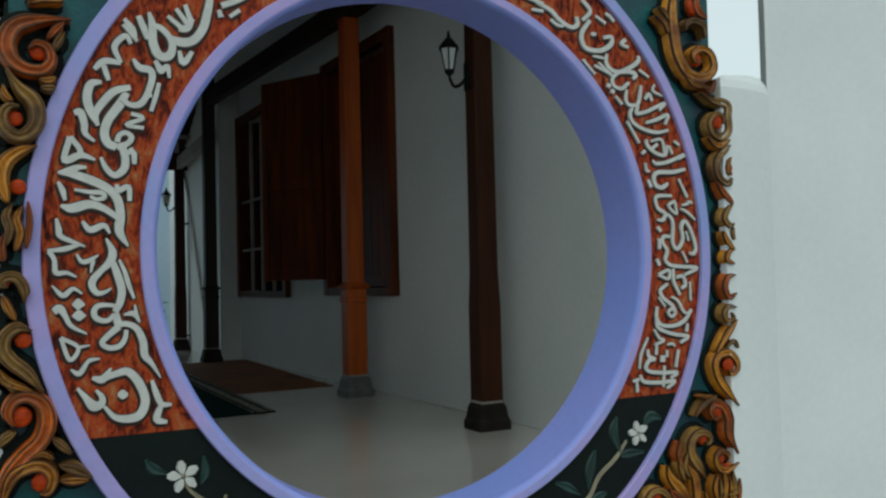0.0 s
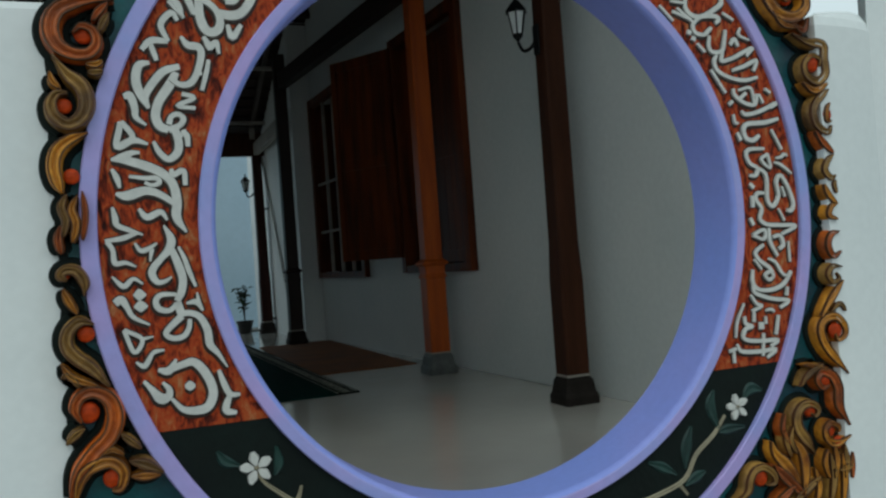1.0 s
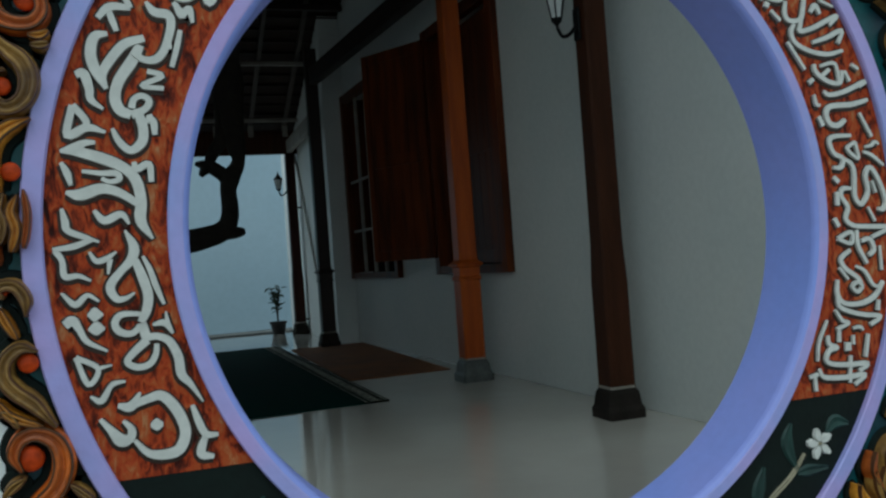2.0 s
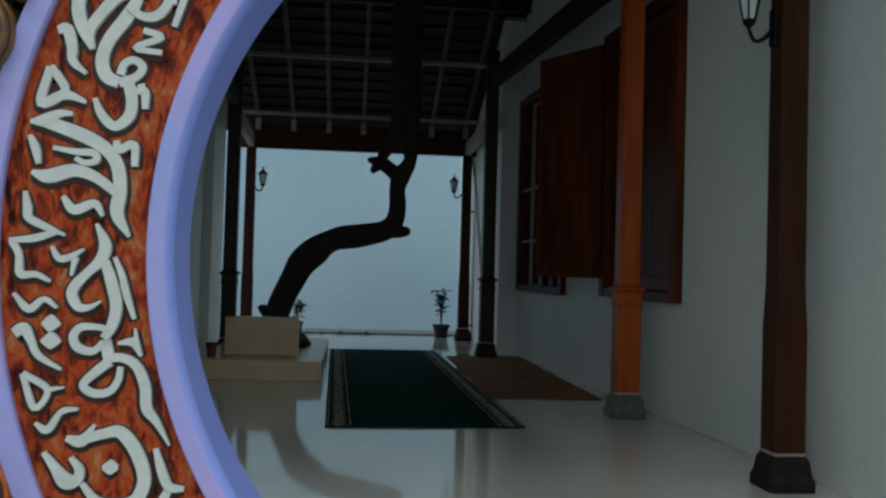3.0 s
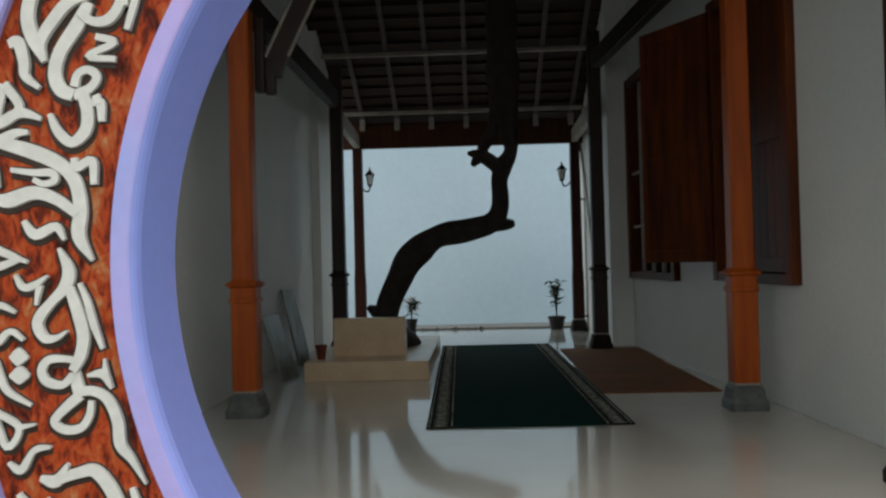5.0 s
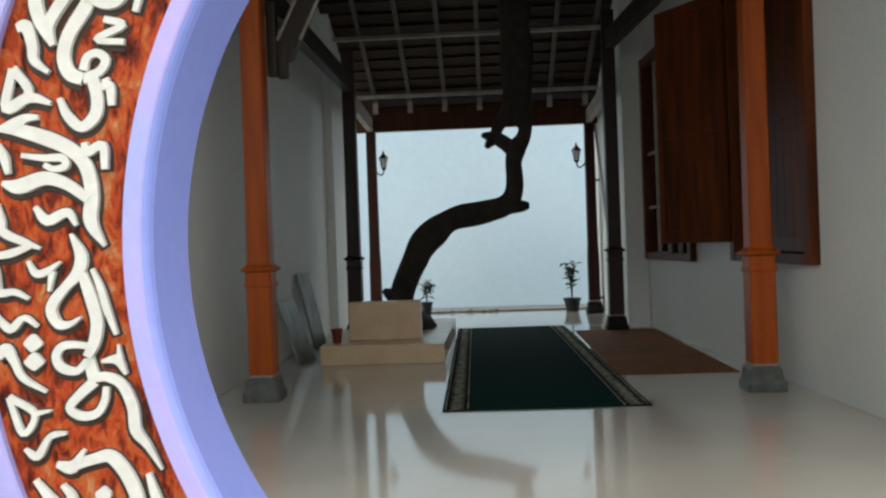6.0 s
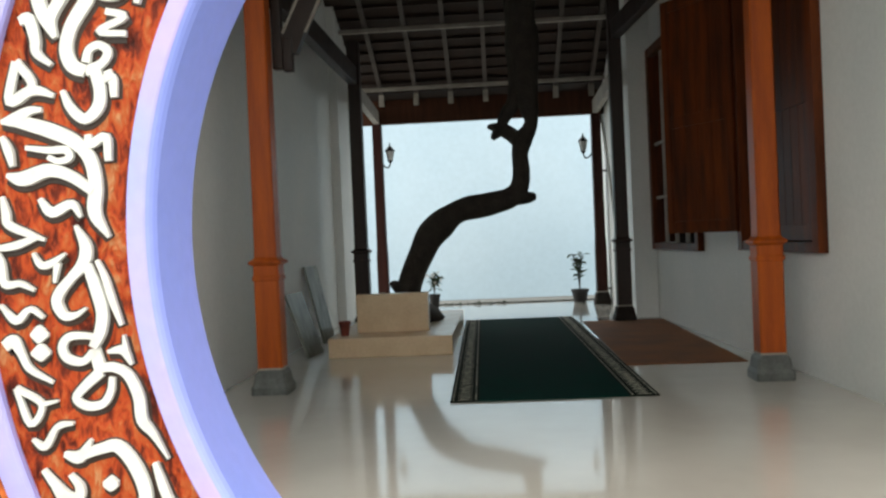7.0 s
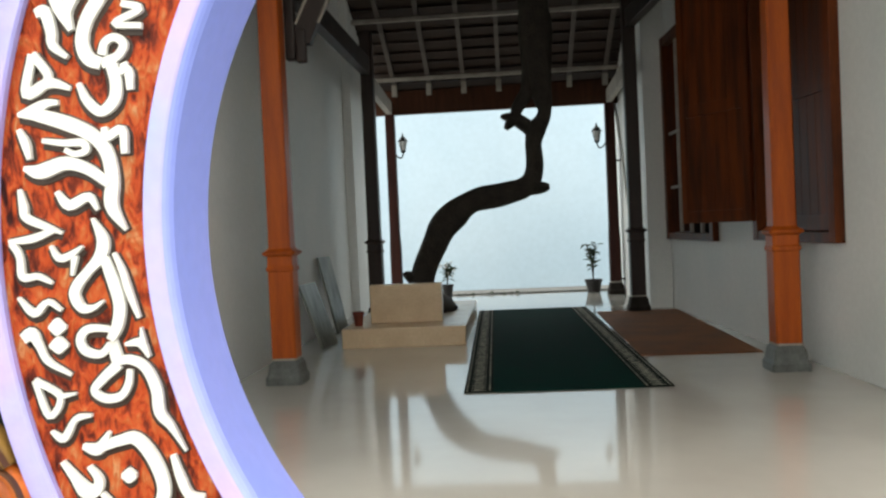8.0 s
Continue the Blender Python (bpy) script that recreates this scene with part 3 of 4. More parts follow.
        leaf_into(bm, (x, EDGE - rnd.uniform(0.03, 0.10), 0.012), (rnd.uniform(-1, 1), rnd.uniform(-1, 0.2), rnd.uniform(0.1, 0.8)), rnd.uniform(0.03, 0.07), 0.03)
    return tagged(part("fallen_leaves", bm, LEAF), "dry leaves along the edge of the floor", "leaves", kind="stuff")


kerb()
structure("drain_strip", box_bm(-3.0, 6.0, EDGE - 0.04, EDGE + 0.01, 0.002, 0.02), STONE, "dark drain strip along the edge of the floor", "trim")


def slab(foot, lean, turn, w, h, label):
    t = tagged(part("stone_slab", box_bm(-w / 2, w / 2, -0.012, 0.012, 0, h, 0.003), SLAB), label, "slab", "slabs against the wall")
    t.matrix_world = pose(*foot, 0, 0, turn) @ pose(0, 0, 0, lean, 0, 0)
    return t


slab((-0.955, 6.40, 0.008), -19, 84, 0.42, 0.60, "thin grey-green stone slab leaning on the wall")
slab((-1.03, 7.40, 0.008), -13, 84, 0.36, 0.80, "taller grey-green stone slab leaning on the wall")


def carpet():
    t = tagged(thing("runner_carpet", (1.028, 4.06, 0.002), 0.95), "long dark green carpet with patterned grey borders", "carpet")
    y0, y1 = 0.0, 5.05
    part("field", box_bm(-0.46, 0.46, y0, y1, 0, 0.009, 0.002), RUGGREEN, t)
    for x0, x1 in ((-0.64, -0.46), (0.46, 0.64)):
        part("border", box_bm(x0, x1, y0, y1, 0, 0.0085, 0.002), RUGEDGE, t)
        bm = bmesh.new()
        n = 62
        for k in range(n):
            y = y0 + 0.02 + (y1 - y0 - 0.04) * k / n
            c = (x0 + x1) / 2
            box_bm(c - 0.045, c + 0.045, y, y + 0.020, 0.004, 0.0098, 0, bm)
            box_bm(c - 0.028, c + 0.028, y + 0.030, y + 0.058, 0.004, 0.0098, 0, bm)
        for dx in (0.014, x1 - x0 - 0.026):
            box_bm(x0 + dx, x0 + dx + 0.010, y0 + 0.01, y1 - 0.01, 0.004, 0.0098, 0, bm)
        tagged(part("border_pattern", bm, RUGPALE, t, "grey woven border figures"), kind="stuff")
    return t


carpet()
tagged(part("woven_mat", box_bm(1.655, 2.545, 5.28, 8.5, 0.001, 0.008, 0.002), MATBROWN), "flat brown woven mat beside the carpet", "mat")


# ---- the carved screen ----
CX, CZ = 0.970, 1.028                       # centre of the round opening
R1, R2, R3, R4 = 0.717, 0.757, 0.965, 1.002  # opening, inner ring, lettered band, outer ring
RL = 0.767                                  # inner edge of the lettering
X0, X1, Z0, Z1 = -0.055, 2.02, -0.02, 2.12  # the square panel


def polar(a, r, y=0.0):
    return Vector((CX + r * math.cos(radians(a)), y, CZ + r * math.sin(radians(a))))


def ring_bm(profile, a0=0, a1=360, steps=160, skewed=0.0):
    """Sweep a closed profile of (radius, y) round the opening from a0 to a1 degrees; skewed: the back edge shifts by so much."""
    bm = bmesh.new()
    full = a1 - a0 >= 360
    rows = [[bm.verts.new(polar(a0 + (a1 - a0) * k / steps, r, y) + Vector((skewed if y > 0.1 else 0, 0, 0))) for r, y in profile] for k in range(steps if full else steps + 1)]
    n = len(profile)
    for k in range(steps):
        a, b = rows[k], rows[(k + 1) % len(rows)]
        for i in range(n):
            bm.faces.new((a[i], a[(i + 1) % n], b[(i + 1) % n], b[i]))
    if not full:
        bm.faces.new(rows[0]), bm.faces.new(rows[-1][::-1])
    return bm


def panel_bm():
    """The square board with its round hole."""
    bm = bmesh.new()
    n = 160
    rows = []
    for k in range(n):
        a = 360 * k / n
        c, s = math.cos(radians(a)), math.sin(radians(a))
        reach = min(((X1 if c > 0 else X0) - CX) / c if abs(c) > 1e-6 else 9, ((Z1 if s > 0 else Z0) - CZ) / s if abs(s) > 1e-6 else 9)
        rows.append([bm.verts.new(polar(a, r, y)) for r, y in ((R1 + 0.012, 0.016), (reach, 0.016), (reach, 0.142), (R1 + 0.012, 0.142))])
    for k in range(n):
        a, b = rows[k], rows[(k + 1) % n]
        for i in range(4):
            bm.faces.new((a[i], a[(i + 1) % 4], b[(i + 1) % 4], b[i]))
    return bm


screen = tagged(thing("carved_screen", (0, 0, 0)), "painted carved screen with a round opening and lettering", "screen")
part("panel", panel_bm(), TEAL, screen, "dark teal board behind the scrollwork")


def edge_bm(x0, x1, z0, z1, swell, waves):
    """An upright board whose outer edge x1 swells in and out like the scrolls before it."""
    bm = bmesh.new()
    n, rows = 90, []
    for k in range(n + 1):
        z = z0 + (z1 - z0) * k / n
        taper = min(1.0, 6 * k / n, 6 * (n - k) / n)
        out = x0 + (x1 - x0) * (0.4 + 0.6 * taper) + swell * taper * math.sin(waves * math.tau * k / n)
        rows.append([bm.verts.new(p) for p in ((x0, 0.012, z), (out, 0.012, z), (out, 0.10, z), (x0, 0.10, z))])
    for a, b in zip(rows, rows[1:]):
        for k in range(4):
            bm.faces.new((a[k], a[(k + 1) % 4], b[(k + 1) % 4], b[k]))
    bm.faces.new(rows[0]), bm.faces.new(rows[-1][::-1])
    return bm


part("edge_board", edge_bm(2.021, 2.058, 0.12, 1.52, 0.006, 7), BLACKGREEN, screen, "black-green carved edge")
part("edge_board", edge_bm(-0.056, -0.074, 0.42, 1.58, -0.006, 6), BLACKGREEN, screen, "black-green carved edge")
part("inner_ring", ring_bm([(R1 + 0.015, 0.018), (R1 + 0.0125, -0.0085), (R1 + 0.016, -0.0095), (R2 - 0.003, -0.010), (R2, -0.006), (R2, 0.018)], steps=256), LILAC, screen, "lilac ring round the opening")
part("outer_ring", ring_bm([(R3, 0.018), (R3, -0.006), (R3 + 0.003, -0.010), (R4 - 0.003, -0.010), (R4, -0.006), (R4, 0.018)], steps=256), LILAC, screen, "lilac outer ring")
part("reveal", ring_bm([(R1 + 0.0125, -0.0080), (R1 + 0.0085, -0.0055), (R1 + 0.0050, -0.001), (R1 + 0.0020, 0.007), (R1 - 0.003, 0.150), (R1 + 0.045, 0.150), (R1 + 0.02, 0.014)], steps=360, skewed=-0.009), BLUE, screen, "blue-violet lining of the opening")
ZL, ZR = 0.608, 0.570                        # heights at which the lettering ends on either side


def band_bm(r0, r1, y, lower):
    """The flat of the band: above the level cuts the lettered stretch, below them the flowers."""
    bm = bmesh.new()
    steps, across = 150, 4
    grid = []
    for i in range(across + 1):
        r = r0 + (r1 - r0) * i / across
        left = 180 + math.degrees(math.asin((CZ - ZL) / r))
        right = -math.degrees(math.asin((CZ - ZR) / r))
        a, b = (left + 0.02, right + 359.98) if lower else (right, left)
        grid.append([bm.verts.new(polar(a + (b - a) * k / steps, r, y)) for k in range(steps + 1)])
    for p, q in zip(grid, grid[1:]):
        for k in range(steps):
            bm.faces.new((p[k], p[k + 1], q[k + 1], q[k]))
    made = bmesh.ops.extrude_face_region(bm, geom=list(bm.faces))
    bmesh.ops.translate(bm, verts=[v for v in made["geom"] if isinstance(v, bmesh.types.BMVert)], vec=(0, 0.012, 0))
    return bm


part("lettered_band", band_bm(R2 - 0.001, R3 + 0.001, 0.004, False), REDGROUND, screen, "red-brown carved ground of the lettering")
part("flower_band", band_bm(R2 - 0.001, R3 + 0.001, 0.005, True), BLACKGREEN, screen, "black-green ground with painted flowers")


# ---- lettering, scrollwork and flowers of the screen ----
def ribbon_bm(points, section, per=5, closed=False):
    """Sweep a section of (share of the half width, y) along points of (x, z, width in mm)."""
    bm = bmesh.new()
    s = spline(points, per)
    rows = []
    for i, p in enumerate(s):
        d = s[min(i + 1, len(s) - 1)] - s[max(i - 1, 0)]
        n = Vector((-d.y, d.x)).normalized() if d.xy.length > 1e-9 else Vector((1, 0))
        up = 0.0012 * i / len(s)                     # a stroke that meets its own start passes over it
        h = max(p.z, 2.0) / 2000
        rows.append([bm.verts.new((p.x + n.x * h * u, y - up if y < 0.0 else y, p.y + n.y * h * u)) for u, y in section])
    for a, b in zip(rows, rows[1:]):
        for k in range(len(section) - 1):
            bm.faces.new((a[k], a[k + 1], b[k + 1], b[k]))
    bm.faces.new(rows[0]), bm.faces.new(rows[-1][::-1])
    return bm


LETTER_SECTION = [(-1.0, 0.0038), (-0.97, 0.0), (-0.90, -0.0012), (0.90, -0.0012), (0.97, 0.0), (1.0, 0.0038)]
SCROLL_SECTION = [(-1.0, 0.014), (-0.92, -0.010), (-0.62, -0.024), (-0.30, -0.027), (-0.14, -0.018), (0.14, -0.018), (0.30, -0.029), (0.62, -0.026), (0.92, -0.010), (1.0, 0.014)]
LEAF_SECTION = [(-1.0, 0.0055), (-0.6, 0.001), (0.0, 0.003), (0.6, 0.001), (1.0, 0.0055)]


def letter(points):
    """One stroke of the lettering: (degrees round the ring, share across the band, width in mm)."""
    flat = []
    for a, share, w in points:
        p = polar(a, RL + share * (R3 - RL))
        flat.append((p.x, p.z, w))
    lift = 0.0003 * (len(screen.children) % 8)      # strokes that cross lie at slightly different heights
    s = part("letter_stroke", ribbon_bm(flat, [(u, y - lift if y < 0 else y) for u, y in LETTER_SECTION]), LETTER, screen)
    # dark outline, dropped below the stroke to paint in its shade
    part("outline_shade", ribbon_bm([(x - 0.0005, z - 0.0030, w + 11) for x, z, w in flat], [(-1.0, 0.0039), (-0.9, 0.0034 - lift * 0.2), (0.9, 0.0034 - lift * 0.2), (1.0, 0.0039)]), OUTLINESHADE, s, "dark painted outline with the letter's shade put into it")
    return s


def scroll(points):
    """One carved scroll with a dark backing: (x, z, width in mm), drawn to a point at its outer end."""
    fine = spline(points, 4)
    n = len(fine) - 1
    points = [(p.x, p.y, 1.3 * p.z * min(1.0, 0.25 + 5 * i / n, 0.45 + 5 * (n - i) / n)) for i, p in enumerate(fine)]
    s = part("scroll", ribbon_bm(points, SCROLL_SECTION, 2), (GOLD, OLIVE, GOLD, REDGOLD, OLIVE)[len(screen.children) % 5], screen, "ochre carved scroll", True)
    part("backing", ribbon_bm([(x, z, w * 1.12 + 24) for x, z, w in points], [(-1.0, 0.10), (-1.0, 0.014), (-0.9, 0.008), (0.9, 0.008), (1.0, 0.014), (1.0, 0.10)], 2), BLACKGREEN, s, "black-green edge")
    for u in (-0.66, 0.66):
        line = spline([(x, z, w) for x, z, w in points], 2)
        off = []
        for i, p in enumerate(line):
            d = line[min(i + 1, len(line) - 1)] - line[max(i - 1, 0)]
            n = Vector((-d.y, d.x)).normalized() if d.xy.length > 1e-9 else Vector((1, 0))
            off.append((p.x + n.x * u * p.z / 2000, p.y + n.y * u * p.z / 2000, p.z * 0.11))
        part("groove", ribbon_bm(off, [(-1.0, -0.015), (-0.7, -0.0275), (0.7, -0.0275), (1.0, -0.015)], 1), SCORE, s, "brown scored line")
    return s


def bead(x, z, r):
    bm = lathe_bm([(r * math.cos(radians(a)), r * 0.5 * math.sin(radians(a))) for a in (0, 20, 40, 60, 78, 89)], 18)
    b = part("bead", bm, ORANGE, screen, "orange-red bead", True)
    b.matrix_world = pose(x, 0.0, z, 90, 0, 0) @ Matrix.Translation((0, 0, 0.012))
    return b


for stroke in (
    [(148.0, 0.72, 9), (147.5, 0.82, 14), (149.7, 0.85, 14), (151.3, 0.70, 10)],
    [(151.3, 0.70, 11), (152.3, 0.86, 16), (154.0, 0.91, 11)],
    [(152.8, 0.85, 12), (153.7, 0.78, 12), (154.5, 0.72, 9)],
    [(146.2, 0.91, 13), (146.6, 0.80, 13), (147.2, 0.68, 8)],
    [(144.5, 0.73, 10), (145.3, 0.66, 11), (146.0, 0.60, 7)],
    [(149.8, 0.61, 7), (150.4, 0.50, 17), (149.9, 0.39, 18), (150.9, 0.32, 16), (153.9, 0.28, 15), (155.7, 0.31, 16), (156.4, 0.41, 13), (156.0, 0.52, 13)],
    [(153.9, 0.48, 14), (155.5, 0.61, 18), (157.6, 0.67, 18), (159.8, 0.70, 16), (161.3, 0.63, 8)],
    [(155.2, 0.78, 9), (156.1, 0.87, 18), (158.0, 0.85, 20), (159.7, 0.76, 19), (161.3, 0.63, 8)],
    [(154.9, 0.49, 16), (157.0, 0.50, 21), (159.9, 0.55, 20), (162.0, 0.54, 20), (163.3, 0.47, 20), (163.5, 0.37, 18)],
    [(163.5, 0.37, 16), (162.4, 0.27, 13), (161.2, 0.25, 13), (160.8, 0.32, 12), (161.5, 0.38, 12), (162.7, 0.38, 13)],
    [(163.1, 0.31, 18), (164.9, 0.24, 18), (166.6, 0.23, 18), (167.9, 0.31, 15), (167.1, 0.42, 13), (165.7, 0.50, 7)],
    [(157.6, 0.35, 10), (157.5, 0.21, 11), (159.6, 0.35, 10), (159.0, 0.16, 9)],
    [(150.9, 0.23, 9), (153.1, 0.19, 11), (155.9, 0.16, 9)],
    [(153.8, 0.30, 10), (153.4, 0.23, 10)],
    [(148.1, 0.39, 9), (149.1, 0.28, 14), (148.0, 0.26, 10), (149.2, 0.16, 7)],
    [(160.8, 0.91, 13), (160.4, 0.85, 18), (161.8, 0.77, 16), (163.0, 0.73, 13), (163.7, 0.61, 6)],
    [(164.1, 0.87, 13), (167.5, 0.86, 14), (165.8, 0.72, 13), (164.1, 0.87, 13)],
    [(167.6, 0.86, 13), (166.2, 0.71, 15), (166.3, 0.55, 6)],
    [(169.3, 0.90, 6), (168.9, 0.80, 20), (168.0, 0.71, 13), (167.7, 0.62, 7)],
    [(169.0, 0.80, 18), (169.4, 0.56, 21), (170.1, 0.37, 20), (171.5, 0.24, 20), (174.1, 0.18, 20), (176.8, 0.18, 20), (179.2, 0.08, 5)],
    [(173.7, 0.82, 7), (173.9, 0.70, 22), (173.0, 0.52, 20), (173.4, 0.36, 16), (174.7, 0.20, 13)],
    [(170.5, 0.88, 7), (171.6, 0.82, 13), (172.9, 0.78, 7)],
    [(171.2, 0.70, 7), (171.2, 0.54, 10), (171.0, 0.41, 12), (171.7, 0.38, 11), (172.1, 0.46, 9), (171.8, 0.53, 8)],
    [(169.3, 0.27, 9), (170.2, 0.24, 13), (169.3, 0.14, 13), (171.6, 0.10, 10)],
    [(164.2, 0.27, 9), (163.5, 0.18, 14), (165.3, 0.13, 10)],
    [(162.9, 0.22, 11), (163.7, 0.18, 11)],
    [(175.6, 0.58, 7), (176.8, 0.49, 15), (176.0, 0.35, 13), (177.2, 0.28, 5)],
    [(198.3, 0.71, 8), (199.0, 0.61, 18), (197.9, 0.49, 5)],
    [(198.9, 0.62, 15), (199.0, 0.45, 15), (199.4, 0.33, 18), (201.8, 0.27, 20), (204.7, 0.29, 20), (206.3, 0.41, 20), (206.0, 0.54, 18), (204.8, 0.66, 13), (202.7, 0.71, 7)],
    [(202.0, 0.53, 7), (202.3, 0.48, 22), (202.6, 0.43, 7)],
    [(198.9, 0.89, 7), (200.4, 0.85, 13), (202.0, 0.81, 23), (202.2, 0.73, 17), (201.4, 0.69, 13), (200.1, 0.72, 6)],
    [(202.2, 0.13, 8), (204.6, 0.15, 14), (206.5, 0.15, 13), (207.4, 0.06, 7)],
    [(206.5, 0.15, 11), (208.3, 0.28, 17), (209.6, 0.20, 8)],
    [(175.5, 0.85, 6), (176.9, 0.82, 13), (177.9, 0.80, 12), (178.7, 0.66, 10), (179.3, 0.54, 4)],
    [(179.0, 0.60, 9), (179.7, 0.76, 12), (179.9, 0.93, 7)],
    [(180.0, 0.91, 12), (181.2, 0.86, 10), (182.9, 0.85, 12), (183.0, 0.74, 9), (183.7, 0.64, 4)],
    [(180.4, 0.63, 5), (181.5, 0.58, 10), (181.4, 0.50, 11), (180.6, 0.40, 4)],
    [(181.4, 0.46, 11), (183.2, 0.49, 4)],
    [(178.0, 0.32, 4), (180.1, 0.25, 18), (181.7, 0.28, 18), (182.9, 0.37, 14), (184.1, 0.46, 16), (185.1, 0.49, 16), (186.3, 0.45, 13), (186.4, 0.37, 9), (185.9, 0.29, 4)],
    [(181.8, 0.25, 14), (184.3, 0.20, 18), (186.5, 0.18, 18), (188.4, 0.22, 17), (189.7, 0.29, 13)],
    [(189.0, 0.24, 10), (188.5, 0.33, 9), (188.3, 0.45, 12), (189.1, 0.51, 13), (190.2, 0.49, 13), (190.8, 0.39, 11), (190.1, 0.30, 11)],
    [(189.8, 0.29, 17), (191.9, 0.28, 18)],
    [(192.1, 0.28, 16), (193.0, 0.41, 14), (193.9, 0.50, 12), (194.9, 0.44, 12), (195.1, 0.33, 12), (194.2, 0.25, 11), (192.9, 0.21, 9)],
    [(191.8, 0.29, 13), (192.0, 0.19, 13), (193.1, 0.10, 15), (195.5, 0.07, 17), (197.8, 0.10, 17), (199.6, 0.06, 11), (202.4, 0.03, 3)],
    [(181.4, 0.18, 6), (183.3, 0.13, 10), (185.5, 0.10, 11), (188.1, 0.06, 6)],
    [(190.4, 0.20, 5), (190.6, 0.09, 13), (192.2, 0.05, 5)],
    [(189.1, 0.06, 3), (190.7, 0.07, 10)],
    [(184.6, 0.90, 4), (186.1, 0.80, 12), (185.3, 0.69, 9), (186.2, 0.60, 4)],
    [(188.1, 0.92, 16), (187.8, 0.85, 18), (188.9, 0.81, 12), (190.4, 0.77, 10), (192.0, 0.63, 4)],
    [(187.5, 0.72, 4), (187.6, 0.66, 26), (187.8, 0.59, 4)],
    [(189.1, 0.74, 4), (189.2, 0.67, 26), (189.4, 0.60, 4)],
    [(191.7, 0.90, 9), (194.9, 0.87, 10), (193.6, 0.75, 9), (191.7, 0.90, 9)],
    [(193.6, 0.75, 8), (193.7, 0.63, 3)],
    [(196.2, 0.89, 4), (197.1, 0.82, 12), (196.0, 0.71, 9), (195.8, 0.66, 9), (196.0, 0.57, 4)],
    [(142.5, 0.78, 7), (143.7, 0.66, 18), (145.8, 0.54, 21), (147.0, 0.40, 22), (146.2, 0.31, 21), (144.6, 0.33, 18), (143.5, 0.44, 15), (143.3, 0.57, 15), (143.7, 0.66, 12)],
    [(143.7, 0.41, 19), (142.7, 0.27, 23), (141.0, 0.20, 21), (138.4, 0.22, 21), (135.8, 0.32, 20), (134.0, 0.41, 17)],
    [(141.0, 0.60, 10), (141.0, 0.41, 13)],
    [(139.2, 0.59, 10), (139.8, 0.38, 14)],
    [(137.7, 0.55, 10), (139.0, 0.38, 14)],
    [(141.4, 0.42, 16), (140.4, 0.35, 18), (138.6, 0.38, 12)],
    [(144.3, 0.25, 9), (145.6, 0.13, 16), (143.0, 0.13, 10)],
    [(148.1, 0.40, 10), (148.7, 0.29, 14), (147.7, 0.25, 11), (149.0, 0.17, 6)],
    [(134.7, 0.17, 15), (134.1, 0.25, 9)],
    [(145.6, 0.94, 9), (146.1, 0.80, 15), (147.1, 0.70, 6)],
    [(143.9, 0.84, 13), (144.7, 0.74, 15), (146.0, 0.62, 7)],
    [(133.2, 0.27, 15), (130.4, 0.21, 15), (127.9, 0.19, 13)],
    [(133.4, 0.11, 10), (131.1, 0.10, 11)],
    [(44.4, 0.22, 8), (40.1, 0.28, 9)],
    [(47.7, 0.03, 9), (43.3, 0.03, 8)],
    [(63.7, 0.21, 11), (60.0, 0.25, 14), (57.4, 0.22, 14), (54.3, 0.26, 14), (53.3, 0.38, 14), (54.4, 0.47, 11)],
    [(55.2, 0.76, 13), (52.6, 0.72, 13), (52.9, 0.50, 11)],
    [(51.6, 0.60, 13), (51.4, 0.32, 15), (49.0, 0.20, 15), (46.1, 0.36, 15), (45.0, 0.59, 16), (45.9, 0.70, 13), (47.2, 0.58, 11)],
    [(49.7, 0.45, 7), (49.3, 0.48, 14), (48.8, 0.52, 7)],
    [(64.1, 0.07, 9), (61.5, 0.16, 10)],
    [(59.1, 0.13, 10), (57.2, 0.13, 10), (55.7, 0.19, 8)],
    [(51.1, 0.74, 10), (48.6, 0.78, 9)],
    [(49.8, 0.91, 9), (48.7, 0.93, 12), (47.5, 0.93, 9)],
    [(43.4, 0.90, 13), (43.5, 0.78, 12), (42.0, 0.85, 10)],
    [(67.3, 0.19, 11), (64.5, 0.22, 14), (62.1, 0.25, 12)],
    [(46.4, 0.21, 6), (45.1, 0.29, 9), (43.9, 0.36, 6)],
    [(44.3, 0.45, 10), (43.2, 0.34, 14), (41.2, 0.34, 14), (39.6, 0.45, 14), (38.8, 0.67, 14), (38.6, 0.87, 14), (39.4, 0.93, 10)],
    [(44.7, 0.13, 9), (40.6, 0.28, 9)],
    [(37.2, 0.8, 9), (34.9, 0.89, 9)],
    [(39.6, 0.45, 10), (37.9, 0.64, 14), (36.8, 0.68, 14), (36.7, 0.59, 10)],
    [(39.6, 0.45, 9), (39.7, 0.27, 12), (38.2, 0.21, 12), (36.6, 0.31, 12), (36.6, 0.42, 12), (36.6, 0.49, 9)],
    [(39.5, 0.11, 14), (38.7, 0.14, 14)],
    [(37.9, 0.11, 14), (37.1, 0.14, 14)],
    [(36.2, 0.13, 9), (33.8, 0.16, 9)],
    [(35.7, 0.39, 9), (34.1, 0.28, 12), (32.7, 0.29, 12), (31.8, 0.44, 12), (33.0, 0.56, 12), (34.5, 0.68, 9)],
    [(33.0, 0.56, 9), (31.0, 0.39, 12), (30.2, 0.35, 12), (29.4, 0.55, 12), (29.1, 0.79, 12), (28.8, 0.95, 12), (28.3, 0.78, 9)],
    [(31.7, 0.62, 10), (32.1, 0.73, 14), (30.6, 0.73, 10)],
